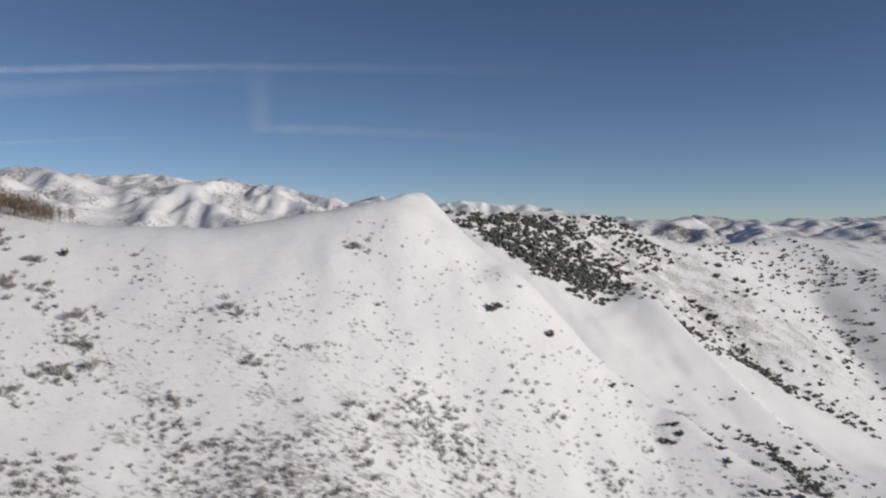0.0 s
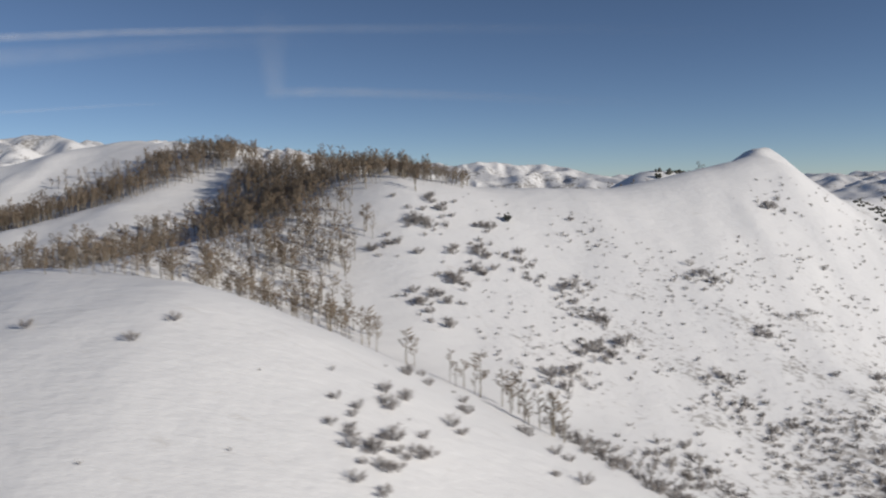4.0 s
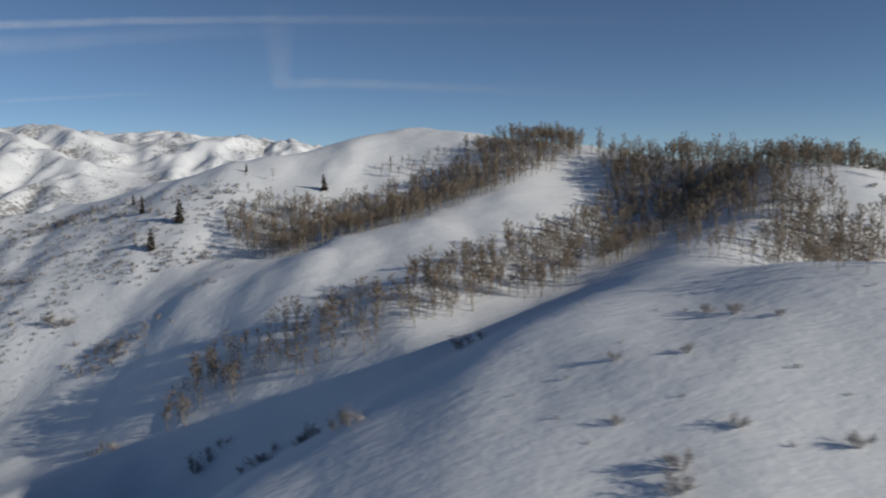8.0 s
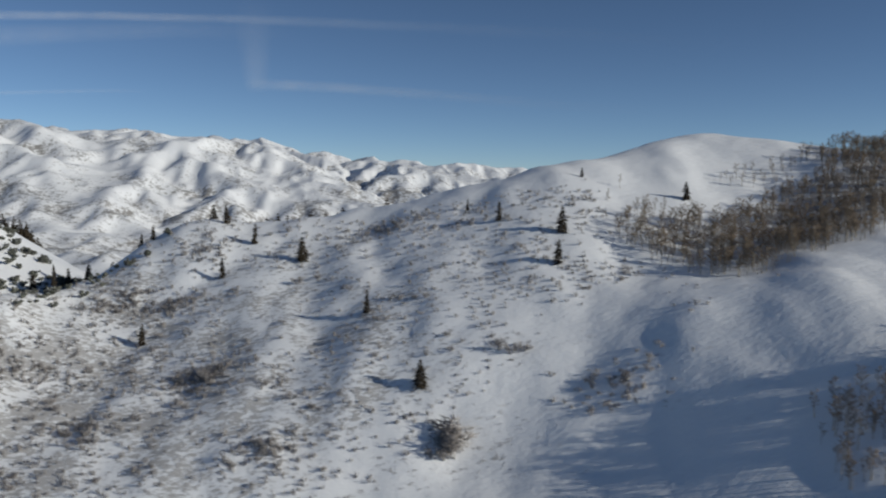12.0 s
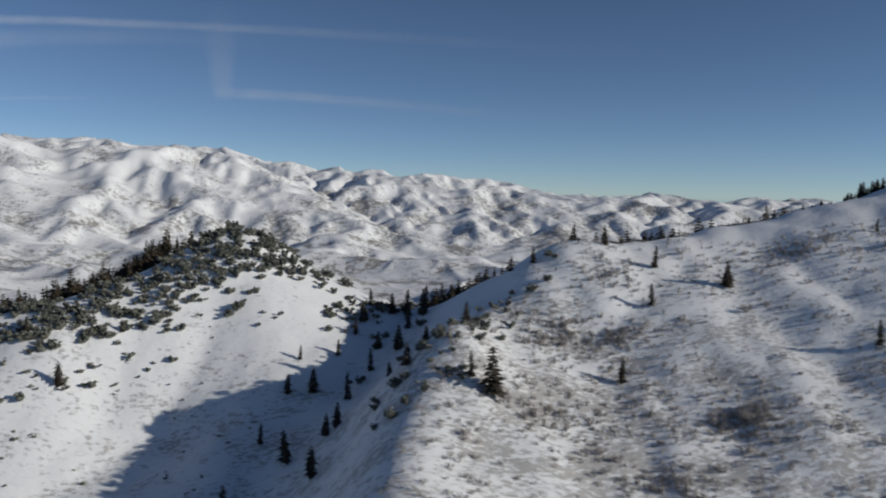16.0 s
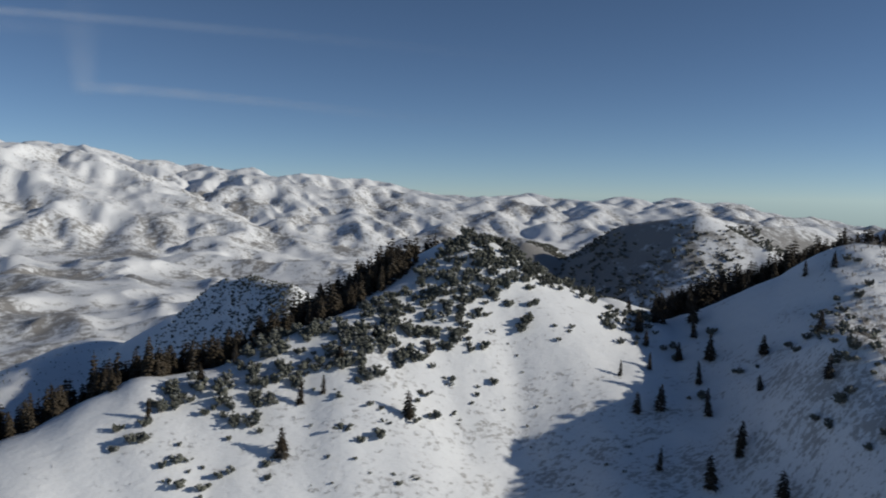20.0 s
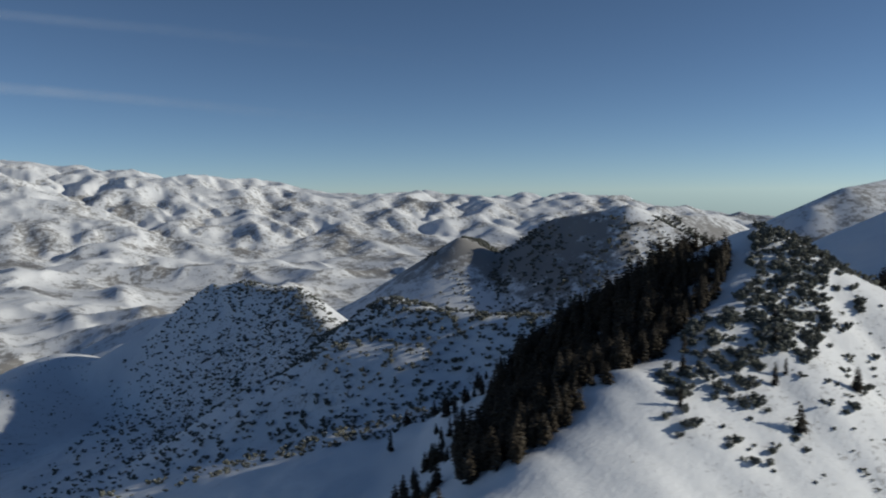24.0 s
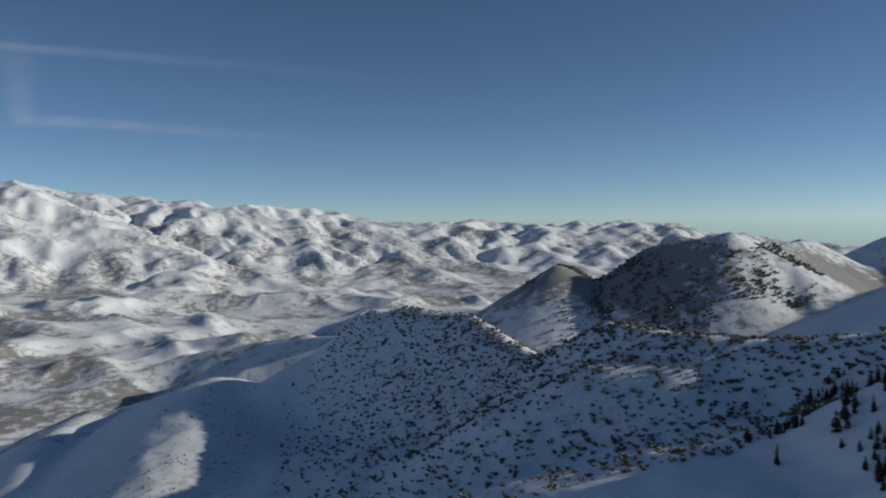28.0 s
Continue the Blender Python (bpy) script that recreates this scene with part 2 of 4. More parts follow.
# Crest lines: rounding, then x, y, z and the fall to the left and to the right of the line.
RIDGES = {
 "divide": (10, [(-17, 214, 103.9, 1.04, 0.82), (-58, 195, 96.8, 0.70, 0.75), (-106, 185, 100.2, 0.67, 0.68), (-143, 233, 105.0, 0.70, 0.54), (-196, 267, 114.0, 0.48, 0.5), (-244, 244, 103.0, 0.50, 0.50), (-301, 247, 89.6, 0.45, 0.50), (-331, 240, 88.7, 0.89, 0.99), (-365, 263, 66.8, 0.29, 0.36), (-410, 278, 88.2, 0.86, 0.7), (-446, 253, 73.5, 0.8, 0.72), (-478, 244, 65, 0.7, 0.75), (-506, 233, 57.5, 0.6, 0.78), (-526, 224, 52, 0.55, 0.8), (-560, 200, 40, 0.55, 0.7), (-600, 165, 20, 0.5, 0.6)]),
 "spur_a": (6, [(-7, 229, 106.3, 0.90, 0.65), (15, 212, 84.8, 1.10, 0.93), (55, 196, 50.1, 1.10, 0.71), (110, 150, 20.0, 1.00, 0.70)]),
 "spur_n": (18, [(-146, 107, 89.0, 0.8, 0.7), (-129, 99, 87.9, 0.86, 0.45), (-130, 48, 70.3, 0.50, 0.50), (-125, 0, 50.0, 0.40, 0.40)]),
 "spur_w": (8, [(-342, 239, 73.3, 0.44, 0.90), (-363, 207, 73.1, 0.72, 1.33), (-375, 171, 59.6, 0.45, 1.12), (-391, 178, 39.7, 0.40, 0.70)]),
 "bushy": (10, [(1, 375, 102.1, 0.60, 0.62), (91, 480, 101.5, 0.50, 0.88), (147, 499, 83.4, 0.51, 0.77), (209, 597, 78.4, 0.50, 0.62), (297, 681, 83.1, 0.50, 0.31), (520, 801, 70.1, 0.40, 0.30)]),
 "rib": (8, [(93, 373, 66.3, 0.60, 0.60), (120, 387, 38.9, 0.60, 0.60), (166, 397, 12.2, 0.50, 0.50)]),
 "q": (8, [(-335, 347, 62, 0.5, 0.47), (-382, 430, 41, 0.55, 0.52), (-400, 475, 39, 0.68, 0.52), (-408, 510, 39, 0.75, 0.45), (-405, 543, 37.5, 0.8, 0.48), (-417, 612, 8, 0.78, 0.52), (-399, 752, 20.5, 0.75, 0.86), (-430, 825, 20.5, 0.95, 0.51), (-446, 862, 15, 0.9, 0.6), (-478, 880, -18, 0.7, 0.6)]),
 "q_shoulder": (16, [(-402, 466, 30, 0.6, 0.6), (-425, 462, 27, 0.66, 0.62), (-447, 494, 22.5, 0.68, 0.66), (-474, 520, 5, 0.75, 0.7)]),
 "dk": (8, [(140, 1350, -60, 0.6, 0.7), (180, 1310, 5, 0.6, 0.72), (218, 1276, 50, 0.6, 0.75), (305, 1187, 71.5, 0.55, 0.8), (433, 1231, 53.1, 0.50, 0.7), (628, 1291, 48.8, 0.50, 0.6)]),
 "mid": (8, [(-70, 1290, -120, 0.7, 0.5), (20, 1335, -38, 0.7, 0.5), (78, 1374, 16, 0.65, 0.52), (150, 1440, 4, 0.51, 0.62), (204, 1524, -5, 0.51, 0.62)]),
 "r": (15, [(700, 1215, 5, 0.55, 0.5), (815, 1220, 63, 0.55, 0.56), (927, 1225, 101, 0.5, 0.50), (1080, 1220, 122, 0.5, 0.50), (1400, 1200, 140, 0.5, 0.50)]),
 "dome_edge": (8, [(-117, 184, 94.7, 0.60, 0.6), (-142, 153, 88, 0.51, 0.6), (-160, 120, 85.5, 0.4, 0.6), (-178, 102, 82.5, 0.45, 0.7), (-191, 95, 75.5, 0.5, 0.6), (-204, 97, 68, 0.5, 0.55), (-222, 105, 55, 0.5, 0.5), (-245, 116, 42, 0.5, 0.5), (-275, 122, 30, 0.5, 0.5)]),
 "dome_top": (14, [(-138, 92, 84, 0.4, 0.4), (-164, 91, 84, 0.45, 0.4), (-176, 80, 77, 0.45, 0.45), (-182, 50, 64, 0.45, 0.45)]),
 "tongue": (10, [(-165, 228, 101.6, 0.31, 0.32), (-172, 205, 95, 0.45, 0.38), (-190, 188, 89, 0.45, 0.35), (-211, 175, 83, 0.5, 0.3), (-235, 177, 75, 0.6, 0.25), (-256, 181, 69.5, 0.6, 0.2), (-284, 180, 60, 0.6, 0.2)]),
 "belt": (8, [(-180, 166, 84, 0.4, 0.4), (-197, 141, 80, 0.4, 0.4), (-210, 137, 76.5, 0.5, 0.45), (-222, 138, 69, 0.5, 0.5), (-240, 142, 56, 0.55, 0.55), (-262, 148, 44, 0.5, 0.6), (-285, 140, 34, 0.5, 0.5)]),
 "dk_spur": (5, [(305, 1186, 70, 0.5, 0.8), (248, 1142, 18, 0.5, 0.8), (179, 1089, -39, 0.50, 0.70), (110, 1030, -90, 0.50, 0.60)]),
 "dk_flank": (8, [(433, 1222, 53.0, 0.50, 0.60), (360, 1090, 10.0, 0.50, 0.60), (300, 1000, -40.0, 0.50, 0.50)]),
 "rib_low": (8, [(-446, 862, 10, 0.6, 0.5), (-500, 882, -30, 0.6, 0.5), (-550, 897, -55, 0.5, 0.5), (-579, 980, -62, 0.5, 0.5), (-620, 1040, -84, 0.5, 0.5), (-700, 1090, -112, 0.45, 0.5), (-800, 1120, -150, 0.4, 0.4)]),
 "rib_near": (34, [(-572, 965, -58, 0.5, 0.5), (-598, 880, -60, 0.5, 0.5), (-620, 785, -65, 0.5, 0.5), (-645, 705, -73, 0.5, 0.5), (-674, 600, -90, 0.5, 0.5), (-710, 480, -118, 0.5, 0.5)]),
 "rib_next": (16, [(-690, 1085, -102, 0.5, 0.5), (-728, 985, -104, 0.5, 0.5), (-742, 880, -110, 0.5, 0.5), (-758, 760, -124, 0.5, 0.5), (-780, 640, -150, 0.5, 0.5)]),
 "rib_mid": (8, [(-330, 1150, -50, 0.5, 0.5), (-400, 1330, -78, 0.5, 0.5), (-437, 1415, -95, 0.5, 0.5), (-500, 1440, -122, 0.5, 0.55), (-580, 1400, -160, 0.5, 0.5), (-640, 1330, -190, 0.5, 0.5)]),
 "rib_west": (8, [(-380, 1180, -62, 0.5, 0.5), (-500, 1230, -100, 0.5, 0.5), (-600, 1240, -132, 0.5, 0.5), (-700, 1190, -165, 0.5, 0.5), (-800, 1100, -195, 0.5, 0.5)]),
 "rib_last": (8, [(-420, 1760, -120, 0.5, 0.5), (-560, 1860, -150, 0.5, 0.5), (-700, 1880, -175, 0.5, 0.5), (-860, 1820, -200, 0.5, 0.5)]),
 "rib_far": (8, [(-360, 1480, -95, 0.5, 0.5), (-470, 1590, -122, 0.5, 0.5), (-545, 1640, -140, 0.5, 0.5), (-640, 1630, -165, 0.5, 0.5), (-760, 1560, -200, 0.5, 0.5)]),
}

FAR_FLOOR, BLEND = -182, 4.0
CENTRE = (-330, 60)
GULLY_LINE = ((-222, 120), (-238, 135), (-256, 149), (-274, 154), (-300, 138))
# height of the distant skyline by compass bearing
SKYLINE = ((-75, 200), (-45, 290), (-30, 330), (-25.5, 340), (-23.7, 362), (-21.5, 322), (-13.4, 320), (-9.5, 298), (-6, 255), (-3, 230), (1.5, 220), (4.8, 222), (8, 157),
           (12.5, 138), (16, 122), (20, 106), (28, 135), (33.5, 140), (40, 85), (47, 20), (60, -60), (80, 40), (120, 60))


def ridge(x, y, r, line):
    """The land that falls away from one crest line."""
    out = np.full(x.shape, -1e9)
    for a, b in zip(line[:-1], line[1:]):
        dx, dy = b[0] - a[0], b[1] - a[1]
        t = np.clip(((x - a[0]) * dx + (y - a[1]) * dy) / (dx * dx + dy * dy), 0, 1)
        px, py = x - a[0] - t * dx, y - a[1] - t * dy
        d2 = px * px + py * py
        side = (dx * py - dy * px) / np.sqrt((dx * dx + dy * dy) * (d2 + 36))
        fall = (a[3] + t * (b[3] - a[3])) * (1 + side) / 2 + (a[4] + t * (b[4] - a[4])) * (1 - side) / 2
        h = a[2] + t * (b[2] - a[2]) - fall * (np.sqrt(d2 + r * r) - r)
        k = np.clip(0.5 + 0.1 * (h - out), 0, 1)
        out = np.maximum(out, h) + np.where(out < -1e8, 0, 2.5 * k * (1 - k))
    return out


def cells(x, y, size, seed=0):
    """Plots strewn at random: a number of its own for each."""
    x, y = x / size, y / size
    xi, yi = np.floor(x).astype(int), np.floor(y).astype(int)
    near, own = np.full(x.shape, 9.0), np.zeros(x.shape)
    for i in (-1, 0, 1):
        for j in (-1, 0, 1):
            a, b = (xi + i + seed * 13) % 256, (yi + j + seed * 29) % 256
            px, py = x - (xi + i + 0.12 + 0.76 * LATTICE[a, b]), y - (yi + j + 0.12 + 0.76 * LATTICE[b, a - 128])
            d = px * px + py * py
            own = np.where(d < near, LATTICE[a - 77, b - 31], own)
            near = np.minimum(near, d)
    return own


CELL, WEST, SOUTH = 40.0, -4400, 1000


def eroded_range():
    """The far range on a coarse grid: uplift, and running water that cuts valleys into it."""
    nx, ny = 238, 130
    gx, gy = np.meshgrid(WEST + CELL * np.arange(nx), SOUTH + CELL * np.arange(ny))
    ex, ey = gx - CENTRE[0], gy - CENTRE[1]
    far, bearing = np.hypot(ex, ey), np.degrees(np.arctan2(ex, ey))
    edge = 2900 + 420 * fractal(gx, gy, 900, 3)
    lift = (0.35 + 0.65 * step(0, 700, far - edge)) * (1 + 0.4 * fractal(gx + 500, gy, 600, 2))
    fixed = (far < edge).ravel()
    z = (np.clip(far - edge, 0, None) * 0.02 + 30 * np.abs(fractal(gx, gy, 330, 5, 0.6)) + 1).ravel()
    z[fixed] = 0
    n = nx * ny
    steps = [(j, i, CELL * math.hypot(i, j)) for j in (-1, 0, 1) for i in (-1, 0, 1) if i or j]
    index = np.arange(n).reshape(ny, nx)
    hold = fixed.tolist()
    for turn_no in range(40):
        zz = z.reshape(ny, nx)
        high = np.pad(zz, 1, constant_values=1e9)
        best, to, run = np.zeros((ny, nx)), index.copy(), np.full((ny, nx), CELL)
        for j, i, d in steps:
            fall = (zz - high[1 + j:1 + j + ny, 1 + i:1 + i + nx]) / d
            better = fall > best
            best, to, run = np.where(better, fall, best), np.where(better, index + j * nx + i, to), np.where(better, d, run)
        order = np.argsort(z).tolist()
        goes = to.ravel().tolist()
        area = [CELL * CELL] * n
        for k in reversed(order):
            if goes[k] != k:
                area[goes[k]] += area[k]
        cut = (0.6 * np.array(area) ** 0.55 / run.ravel()).tolist()
        up = (z + 9.0 * lift.ravel()).tolist()
        out = z.tolist()
        for k in order:
            if hold[k]:
                continue
            r = goes[k]
            out[k] = up[k] if r == k else (up[k] + cut[k] * out[r]) / (1 + cut[k])
        zz = np.array(out).reshape(ny, nx)
        for _ in range(2):
            e = np.pad(zz, 1, mode="edge")
            zz = zz + 0.035 * (e[2:, 1:-1] + e[:-2, 1:-1] + e[1:-1, 2:] + e[1:-1, :-2] - 4 * zz)
            zz[far < edge] = 0
        z = zz.ravel()
    z = z.reshape(ny, nx)
    z = z * 300 / np.percentile(z[far > edge + 300], 90) * (1 - 0.5 * step(4300, 5500, far))
    # towards the crest the land rises until it makes the skyline seen from the middle of the place
    rise = step(2700, 5400, far) ** 1.15
    bins = np.arange(-64, 68, 2.0)
    top = np.interp(bins, [b for b, _ in SKYLINE], [h for _, h in SKYLINE])
    grow = []
    for b, t in zip(bins, top):
        pick = (np.abs(bearing - b) < 1.6) & (far > 4700)
        need = (100 + (t - 100) / 4420 * far[pick] - FAR_FLOOR - z[pick]) / rise[pick]
        grow.append(np.percentile(need, 10) if pick.any() else 0.0)
    grow = np.convolve(np.pad(grow, 1, mode="edge"), (0.25, 0.5, 0.25), "valid")
    return z + rise * np.interp(bearing, bins, grow)


def distance_land(x, y):
    """The wide valley, its low swells and the far range."""
    u, v = (x - WEST) / CELL, (y - SOUTH) / CELL
    ny, nx = RANGE.shape
    u, v = np.clip(u, 1, nx - 3), np.clip(v, 1, ny - 3)
    i, j = np.floor(u).astype(int), np.floor(v).astype(int)
    u, v = u - i, v - j
    wu, wv = ((-u ** 3 + 2 * u * u - u, 3 * u ** 3 - 5 * u * u + 2, -3 * u ** 3 + 4 * u * u + u, u ** 3 - u * u) for u in (u, v))
    z = sum(0.25 * wu[a] * wv[b] * RANGE[j - 1 + b, i - 1 + a] for a in range(4) for b in range(4))
    far = np.hypot(x - CENTRE[0], y - CENTRE[1])
    swell = 9 * fractal(x, y, 520, 3) + 66 * (crests(x, y * 0.8, 340, 3) - 0.25) * step(1350, 1800, far) * (1 - step(2700, 3300, far))
    relief = (crests(x + 0.2 * y, y * 0.75, 190, 3, 0.5) - 0.35) * 26 * step(20, 120, z)
    z = FAR_FLOOR + z + swell + relief
    return np.where(far > 5900, z - (far - 5900) * 0.4, z)


def ellipse(x, y, cx, cy, rx, ry, turn=0.0):
    c, s = math.cos(radians(turn)), math.sin(radians(turn))
    ax, ay = (c * (x - cx) + s * (y - cy)) / rx, (-s * (x - cx) + c * (y - cy)) / ry
    return np.exp(-(ax * ax + ay * ay))


RANGE = eroded_range()


def height(x, y):
    x, y = np.asarray(x, float), np.asarray(y, float)
    hs = [ridge(x, y, r, line) for r, line in RIDGES.values()]
    hs.append(distance_land(x, y))
    hs = np.array(hs)
    m = hs.max(0)
    z = m + BLEND * np.log(np.exp((hs - m) / BLEND).sum(0))
    # the gully below the aspen belt
    dent = np.zeros(x.shape)
    for (ax, ay), (bx, by) in zip(GULLY_LINE[:-1], GULLY_LINE[1:]):
        t = np.clip(((x - ax) * (bx - ax) + (y - ay) * (by - ay)) / ((bx - ax) ** 2 + (by - ay) ** 2), 0, 1)
        dent = np.maximum(dent, np.exp(-((x - ax - t * (bx - ax)) ** 2 + (y - ay - t * (by - ay)) ** 2) / 21.0 ** 2))
    z = z - 11.0 * dent
    far = np.hypot(x - CENTRE[0], y - CENTRE[1])
    fine = 1 - step(500, 1500, far)
    drift = fractal(x * 1.0 - y * 0.3, y * 0.6, 26, 3) * 0.9 + fractal(x, y * 0.55 + x * 0.2, 8, 3) * 0.32
    ribs = crests(x + 12 * fractal(x, y, 60, 2), y * 0.45, 38, 3) * 1.6 - 0.8
    rough = 1 - 0.75 * np.exp(-(((x + 120) / 90) ** 2 + ((y - 120) / 140) ** 2))
    # troughs and hummocks that the wind has cut into the open slope
    open_slope = ellipse(x, y, -312, 185, 75, 60)
    hummocks = 0.6 * fractal(x + 0.25 * y, y * 0.22, 11, 2) + 0.45 * fractal(x, y * 0.7, 4.6, 2)
    return z + open_slope * hummocks + fine * rough * (drift + ribs) + (1 - fine) * 1.2 * fractal(x, y, 60, 3)


def axis(stops):
    """Grid lines from pairs of (place, spacing there)."""
    v = [stops[0][0]]
    while v[-1] < stops[-1][0]:
        v.append(v[-1] + float(np.interp(v[-1], [p for p, _ in stops], [s for _, s in stops])))
    return np.array(v)


def brush_cover(x, y):
    """How thick the low scrub stands, 0 to 1."""
    c = 0.25 + 0.0 * x
    c = c + 0.3 * ellipse(x, y, -30, 145, 90, 50) + 0.25 * ellipse(x, y, 0, 110, 100, 40)
    c = c - 0.5 * ellipse(x, y, -70, 205, 50, 25) - 0.35 * ellipse(x, y, -150, 90, 50, 60)
    c = c + 0.5 * ellipse(x, y, -325, 182, 85, 62) - 0.1 * ellipse(x, y, -225, 190, 30, 40)
    c = c + 0.35 * ellipse(x, y, -430, 600, 110, 300) + 0.3 * ellipse(x, y, 80, 430, 120, 60) + 0.35 * ellipse(x, y, 200, 460, 150, 120) + 0.35 * ellipse(x, y, 100, 215, 80, 60)
    c = c + 0.24 * ellipse(x, y, -440, 215, 70, 50) + 0.4 * ellipse(x, y, -700, 680, 220, 380)
    far = np.hypot(x - CENTRE[0], y - CENTRE[1])
    return np.clip(c, 0, 1) * (1 - step(900, 1500, far)) + 0.15 * step(900, 1500, far)


def wood_cover(x, y, z):
    """How thick woods and sage stand on far ground: thick on low slopes, thin on the heights."""
    far = np.hypot(x - CENTRE[0], y - CENTRE[1])
    c = 0.61 - 0.09 * step(-60, 220, z)
    plot = cells(x + 0.5 * y + 25 * fractal(x, y, 200, 2), y - 0.3 * x, 150, 5)
    c = c + 0.26 * (plot - 0.45) * (1 - step(-140, -100, z)) + 0.1 * (cells(x, y, 520, 2) - 0.5)
    c = c + 0.26 * ellipse(x, y, 190, 1190, 150, 130) + 0.3 * ellipse(x, y, 70, 1350, 160, 120) + 0.5 * ellipse(x, y, 590, 1130, 130, 90)
    return np.clip(c, 0, 1) * step(600, 1100, far)


def land():
    xs = axis(((-4700, 130), (-3400, 45), (-1500, 13), (-800, 7), (-580, 2.0), (-500, 1.7), (60, 1.7), (160, 3.5), (420, 8), (1500, 14), (3600, 22), (4900, 110)))
    ys = axis(((-4600, 220), (-500, 60), (-60, 6), (30, 1.7), (290, 1.7), (420, 3), (900, 5), (1700, 10), (3500, 15), (5000, 18), (6300, 40)))
    gx, gy = np.meshgrid(xs, ys)
    gz = height(gx, gy)
    nx, ny = len(xs), len(ys)
    far = np.hypot(gx - CENTRE[0], gy - CENTRE[1])
    me = bpy.data.meshes.new("ground")
    me.vertices.add(nx * ny)
    me.vertices.foreach_set("co", np.stack([gx, gy, gz], -1).astype(np.float32).ravel())
    i = (np.arange(ny - 1)[:, None] * nx + np.arange(nx - 1)[None, :]).ravel()
    faces = np.stack([i, i + 1, i + 1 + nx, i + nx], 1).astype(np.int32)
    me.loops.add(faces.size)
    me.loops.foreach_set("vertex_index", faces.ravel())
    me.polygons.add(len(faces))
    me.polygons.foreach_set("loop_start", np.arange(0, faces.size, 4, dtype=np.int32))
    me.polygons.foreach_set("use_smooth", np.ones(len(faces), bool))
    me.update(calc_edges=True)
    for name, values in (("brush", brush_cover(gx, gy)), ("far_wood", wood_cover(gx, gy, gz))):
        me.attributes.new(name, "FLOAT", "POINT").data.foreach_set("value", values.astype(np.float32).ravel())
    me.materials.append(SNOW)
    return tagged(new("ground", me), "snow-covered mountain ground with low brown scrub showing through", "ground", kind="structure")


land()
print("ground done")


# ---- plants ----
def tube(bm, points, radii, sides=5):
    """A tapered stem through the points."""
    rings = []
    for k, (p, r) in enumerate(zip(points, radii)):
        p = Vector(p)
        ahead = Vector(points[min(k + 1, len(points) - 1)]) - Vector(points[max(k - 1, 0)])
        q = ahead.to_track_quat("Z", "Y")
        rings.append([bm.verts.new(p + q @ Vector((r * math.cos(6.2832 * i / sides), r * math.sin(6.2832 * i / sides), 0))) for i in range(sides)])
    for a, b in zip(rings[:-1], rings[1:]):
        for i in range(sides):
            bm.faces.new((a[i], a[(i + 1) % sides], b[(i + 1) % sides], b[i]))
    tip = bm.verts.new(Vector(points[-1]) + (Vector(points[-1]) - Vector(points[-2])) * 0.2)
    for i in range(sides):
        bm.faces.new((rings[-1][i], rings[-1][(i + 1) % sides], tip))


def sliver(bm, a, b, r):
    """A thin three-sided twig from a to b."""
    a, b = Vector(a), Vector(b)
    q = (b - a).to_track_quat("Z", "Y")
    ring = [bm.verts.new(a + q @ Vector((r * math.cos(2.0944 * i), r * math.sin(2.0944 * i), 0))) for i in range(3)]
    tip = bm.verts.new(b)
    for i in range(3):
        bm.faces.new((ring[i], ring[(i + 1) % 3], tip))


def tuft(bm, at, size, rng):
    """A ragged little clump of leaves: a squashed, jagged eight-cornered body."""
    at = Vector(at)
    v = [bm.verts.new(at + Vector((d[0], d[1], d[2] * 0.75)) * size * rng.uniform(0.6, 1.25)) for d in
         ((1, 0, 0), (0, 1, 0), (-1, 0, 0), (0, -1, 0), (0, 0, 1), (0, 0, -1))]
    for i in range(4):
        bm.faces.new((v[i], v[(i + 1) % 4], v[4]))
        bm.faces.new((v[(i + 1) % 4], v[i], v[5]))


def mesh_of(name, bm, mat):
    me = bpy.data.meshes.new(name)
    bm.to_mesh(me)
    bm.free()
    me.materials.append(mat)
    return me


